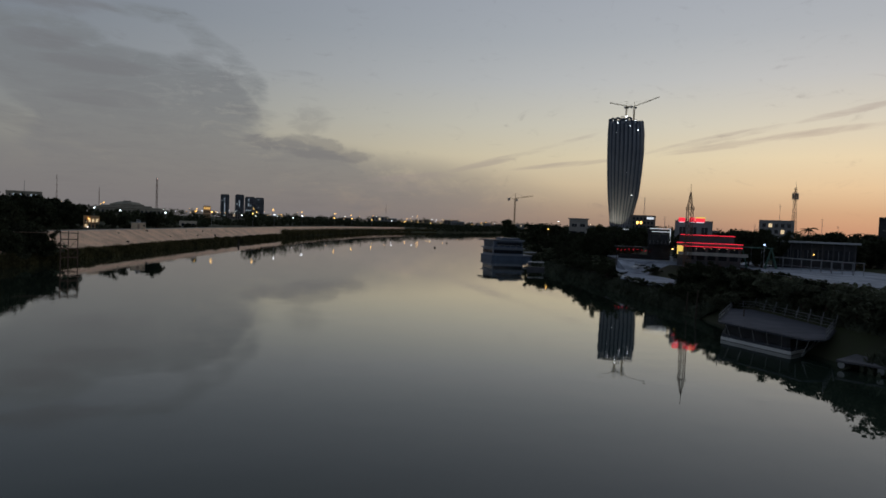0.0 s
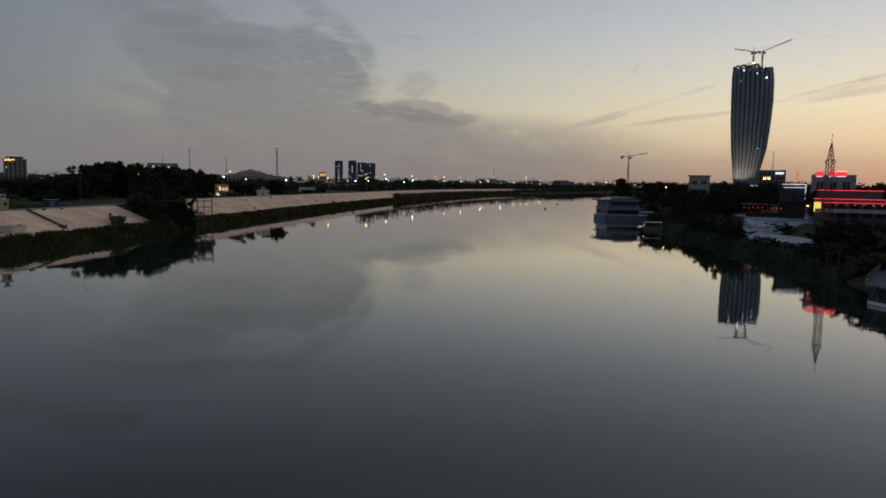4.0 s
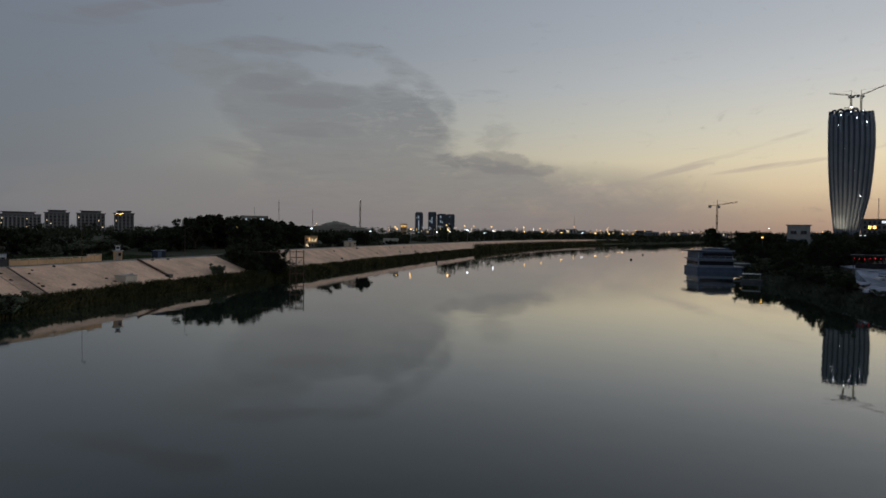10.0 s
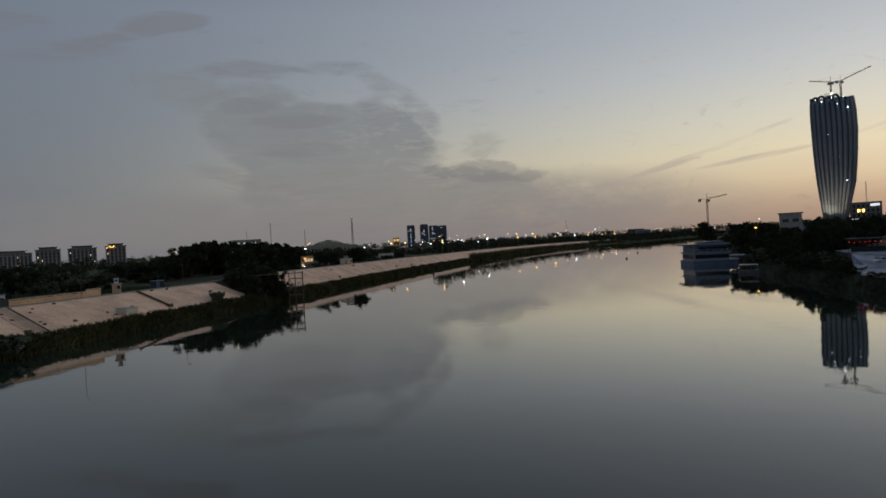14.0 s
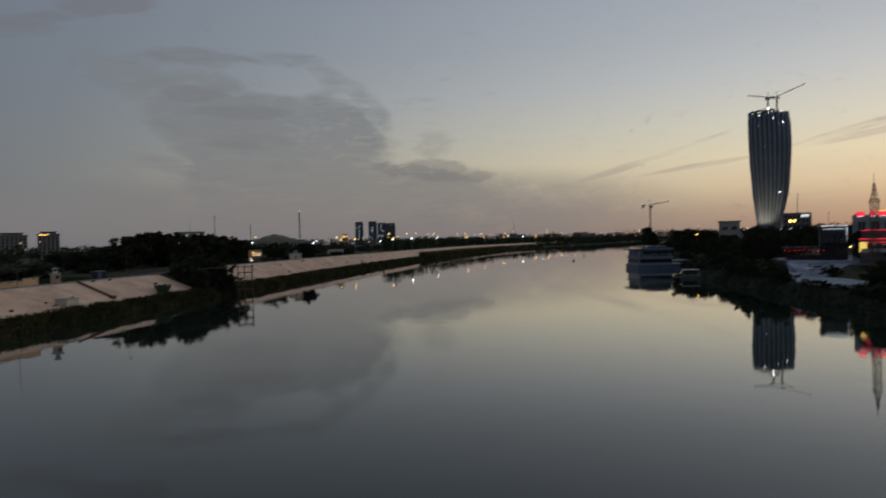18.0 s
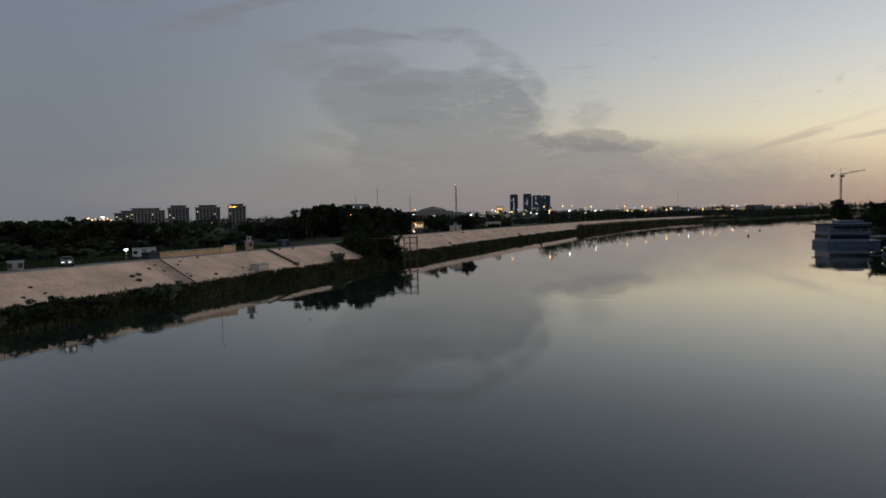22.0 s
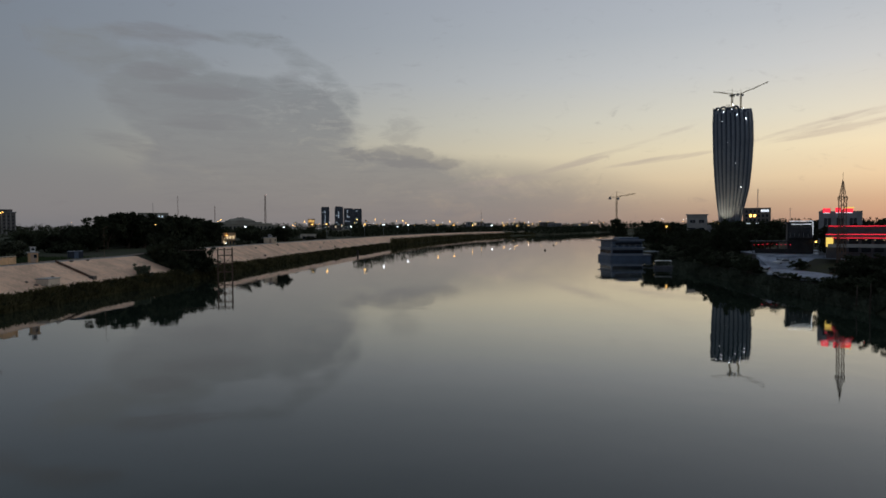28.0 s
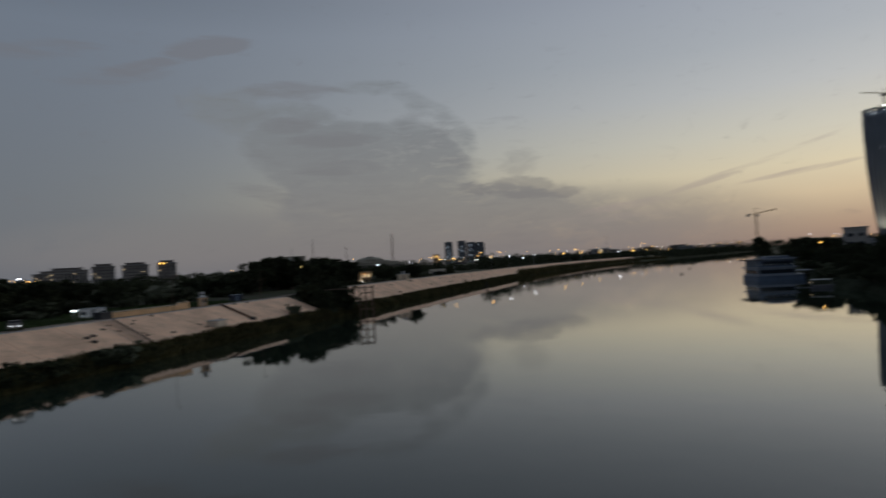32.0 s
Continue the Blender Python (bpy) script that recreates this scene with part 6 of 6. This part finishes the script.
yh = block("lit_house", "small house with glowing amber windows behind the path", "house", -110, 238, 5.6, 5, 5, 4.2, "beige_render", None, 4, 2, {(0, 0), (1, 1), (3, 1), (2, 1)}, glow="lamp_dim", group=FAR_L)
for k, (x, z, mt) in enumerate(((-1.6, 2.6, "lamp_dim"), (-0.8, 3.8, "lamp_warm"), (2.1, 3.6, "lamp_dim"), (-1.1, 0.6, "lamp_white"))):
    linked("wall_lamp", a_box(x - 0.14, -2.8, z - 0.1, x + 0.14, -2.5, z + 0.14), mt, yh)
pb = block("park_building", "pale building with scattered lit windows above the trees", "building", -440, 786, 6, 36, 16, 26, "sandstone", None, 9, 4, {(1, 3), (3, 3), (4, 2), (6, 3), (7, 3), (8, 2), (2, 2)}, glow="lamp_bluewhite", win=(0.45, 0.4), group=FAR_L)
linked("roof_mast", a_beam((0, 0, 26), (0, 0, 39), 0.3, 0.15, sides=5), "steel_grey", pb)
block("amber_house", "building front washed with amber light", "building", -421, 1440, 8, 15, 12, 25, "beige_render", None, 4, 3, {(k, 2) for k in range(4)}, glow="lamp_amber", group=FAR_L)

# three distant apartment towers
for x, y, w2, h, n, sd in ((-848, 3189, 40, 108, 4, 1), (-782, 3206, 42, 110, 4, 2), (-735, 3219, 48, 101, 5, 3), (-691, 3230, 42, 99, 5, 4)):
    rng = np.random.default_rng(sd)
    b = thing("apartment_tower", x, y, 8, "distant dark apartment tower with columns of lit windows", "tower", "far apartment towers", facing(x, y))
    linked("wall", a_box(-w2 / 2, -12, 0, w2 / 2, 12, h), "apartment_wall", b)
    linked("roof", a_box(-w2 / 2 + 3, -9, h, w2 / 2 - 3, 9, h + 4), "dark_wall", b)
    for k in range(n):
        linked("pier", a_box(-w2 / 2 + w2 * (k + 0.42) / n, -13, 0, -w2 / 2 + w2 * (k + 0.58) / n, -12, h), "dark_wall", b)
    for k in range(n):
        for j in range(12):
            u = rng.random()
            mt = "lamp_bluewhite" if u < (0.55 if k == 1 else 0.1) else "glass_dark"
            if sd == 4 and j < 4 and k in (0, 1, 2):
                mt = "lamp_warm" if u < 0.3 else mt
            x0 = -w2 / 2 + w2 * (k + 0.7) / n
            linked("window", a_box(x0, -12.4, h * (0.06 + 0.076 * j), x0 + w2 * 0.36 / n, -11.8, h * (0.06 + 0.076 * j) + 4.2), mt, b)

# street lamps along the bank, warm and white
LAMPS = ((345, 377.8, 458), (373, 378.9, 459), (446, 381.7, 459), (484, 383.2, 454), (533, 385.2, 447), (590, 387.4, 441), (621, 388.6, 438), (656, 390, 434), (692, 391.4, 430), (715, 392.3, 427), (738, 393.2, 426), (760, 394, 423), (778, 394.8, 420))
for k, (u, hor, v) in enumerate(LAMPS):
    d = 26.4 * 1132 / (v - hor)
    ang = radians(4.04) + math.atan((u - 784) / 1132)
    white = k in (3, 4, 8)
    s = 0.24 + d * 0.0005
    flood_post(d * math.sin(ang) / math.cos(ang - radians(4.04)), d * math.cos(ang) / math.cos(ang - radians(4.04)), 5.9, 8.2, s, "street lamp glowing white beside the river path" if white else "street lamp glowing amber beside the river path",
               "lamp_white" if white else "lamp_warm", group="street lamps on the bank")
rng = np.random.default_rng(77)
for k in range(130):
    y = 900 + 1900 * rng.random()
    x = left_edge(min(y, 2600)) - 60 - 900 * rng.random() ** 2 if k % 4 else right_edge(min(y, 2600)) + 20 + 80 * rng.random()
    if y > 2000:
        x = -600 + 900 * rng.random()
    h = 12 + 8 * rng.random()
    white = rng.random() < 0.35
    flood_post(x, y, 6, h, 0.1 + y * 0.0003, "distant street lamp glowing white" if white else "distant street lamp glowing amber", "lamp_white" if white else "lamp_warm", group="distant street lamps")
for k in range(30):
    y = 1500 + 1900 * rng.random()
    x = -700 + 1200 * rng.random()
    wx, h = 18 + 40 * rng.random(), 10 + 14 * rng.random()
    block("distant_house", "distant flat-roofed city building in the haze", "building", x, y, 6, wx, 14, h, ("grey_wall", "brown_wall")[k % 2], None, 5, 2, {(int(rng.integers(5)), 1)} if k % 3 else set(), glow="lamp_dim", group="distant city")
# park lamps under the left trees
for x, y, h in ((-150, 118, 3.0), (-172, 150, 5.0), (-120, 172, 2.4), (-128, 214, 6.0), (-112, 290, 3.0), (-168, 300, 6.0)):
    flood_post(x, y, 5.9, h, 0.16, "dim park lamp among the dark trees", "lamp_dim", group="park lamps")

# taller lamps seen over the bank's trees: x, y, lamp height, white or amber
for x, y, top, white in ((-175, 382, 13.9, 1), (-147.5, 350.4, 12.7, 1), (-143.4, 405.5, 12.6, 1), (-121.4, 505.7, 12.9, 1), (-115.8, 527.5, 13.3, 1), (-103, 550.5, 13.2, 1), (-94.7, 582.4, 12.5, 1),
                         (-264.7, 860, 20.3, 0), (-195.5, 878.6, 23.3, 0), (-170.8, 883.7, 23.0, 0), (-98.5, 995, 22.4, 0), (-73.5, 997, 21.1, 0), (-140.3, 939.7, 22.3, 0), (-366, 822, 23.2, 0)):
    flood_post(x, y, 6, top - 6, 0.2 + y * 0.0006, "tall white lamp standing over the bank's trees" if white else "tall amber lamp standing over the far trees", "lamp_white" if white else "lamp_warm", group="tall lamps")
flood_post(-99.6, 164.8, 5.9, 7.2, 0.13, "amber lamp glowing among the park trees", "lamp_warm", group="park lamps")
for x, y in ((-92.9, 100.2), (-93.2, 131.5)):
    pole = thing("lamp_pole", x, y, 5.6, "tall thin unlit lamp pole at the crest of the bank", "pole", "lamp poles")
    linked("pole", a_beam((0, 0, 0), (0, 0, 6.8), 0.05, 0.03, sides=6), "rust_steel", pole)
    linked("arm", a_beam((0, 0, 6.7), (0.5, 0, 6.9), 0.04, sides=5), "rust_steel", pole)
    linked("lamp_head", a_box(0.4, -0.1, 6.84, 0.8, 0.1, 6.95, bevel=0.02), "rust_steel", pole)
block("storehouse", "low pale storehouse behind the bank path", "house", -103, 322, 5.9, 8, 5, 2.6, "cream_paint", None, 3, 1, group="")
booth = thing("blue_container", -97.5, 128, 5.6, "small dark blue steel container under the trees", "container", turn=50)
linked("body", a_box(-1.3, -0.8, 0.05, 1.3, 0.8, 1.7, bevel=0.04), "blue_paint", booth)
linked("door", a_box(-0.4, -0.84, 0.1, 0.4, -0.78, 1.55), "hull_blue", booth)
# the bright glint on the container's top is painted in as a paler roof
linked("roof", a_box(-1.4, -0.95, 1.7, 1.4, 0.95, 1.78, bevel=0.02), "hull_white", booth, "roof panel with its highlight painted in a paler colour")
linked("skid", a_box(-1.2, -0.7, 0, 1.2, 0.7, 0.06), "rust_steel", booth)
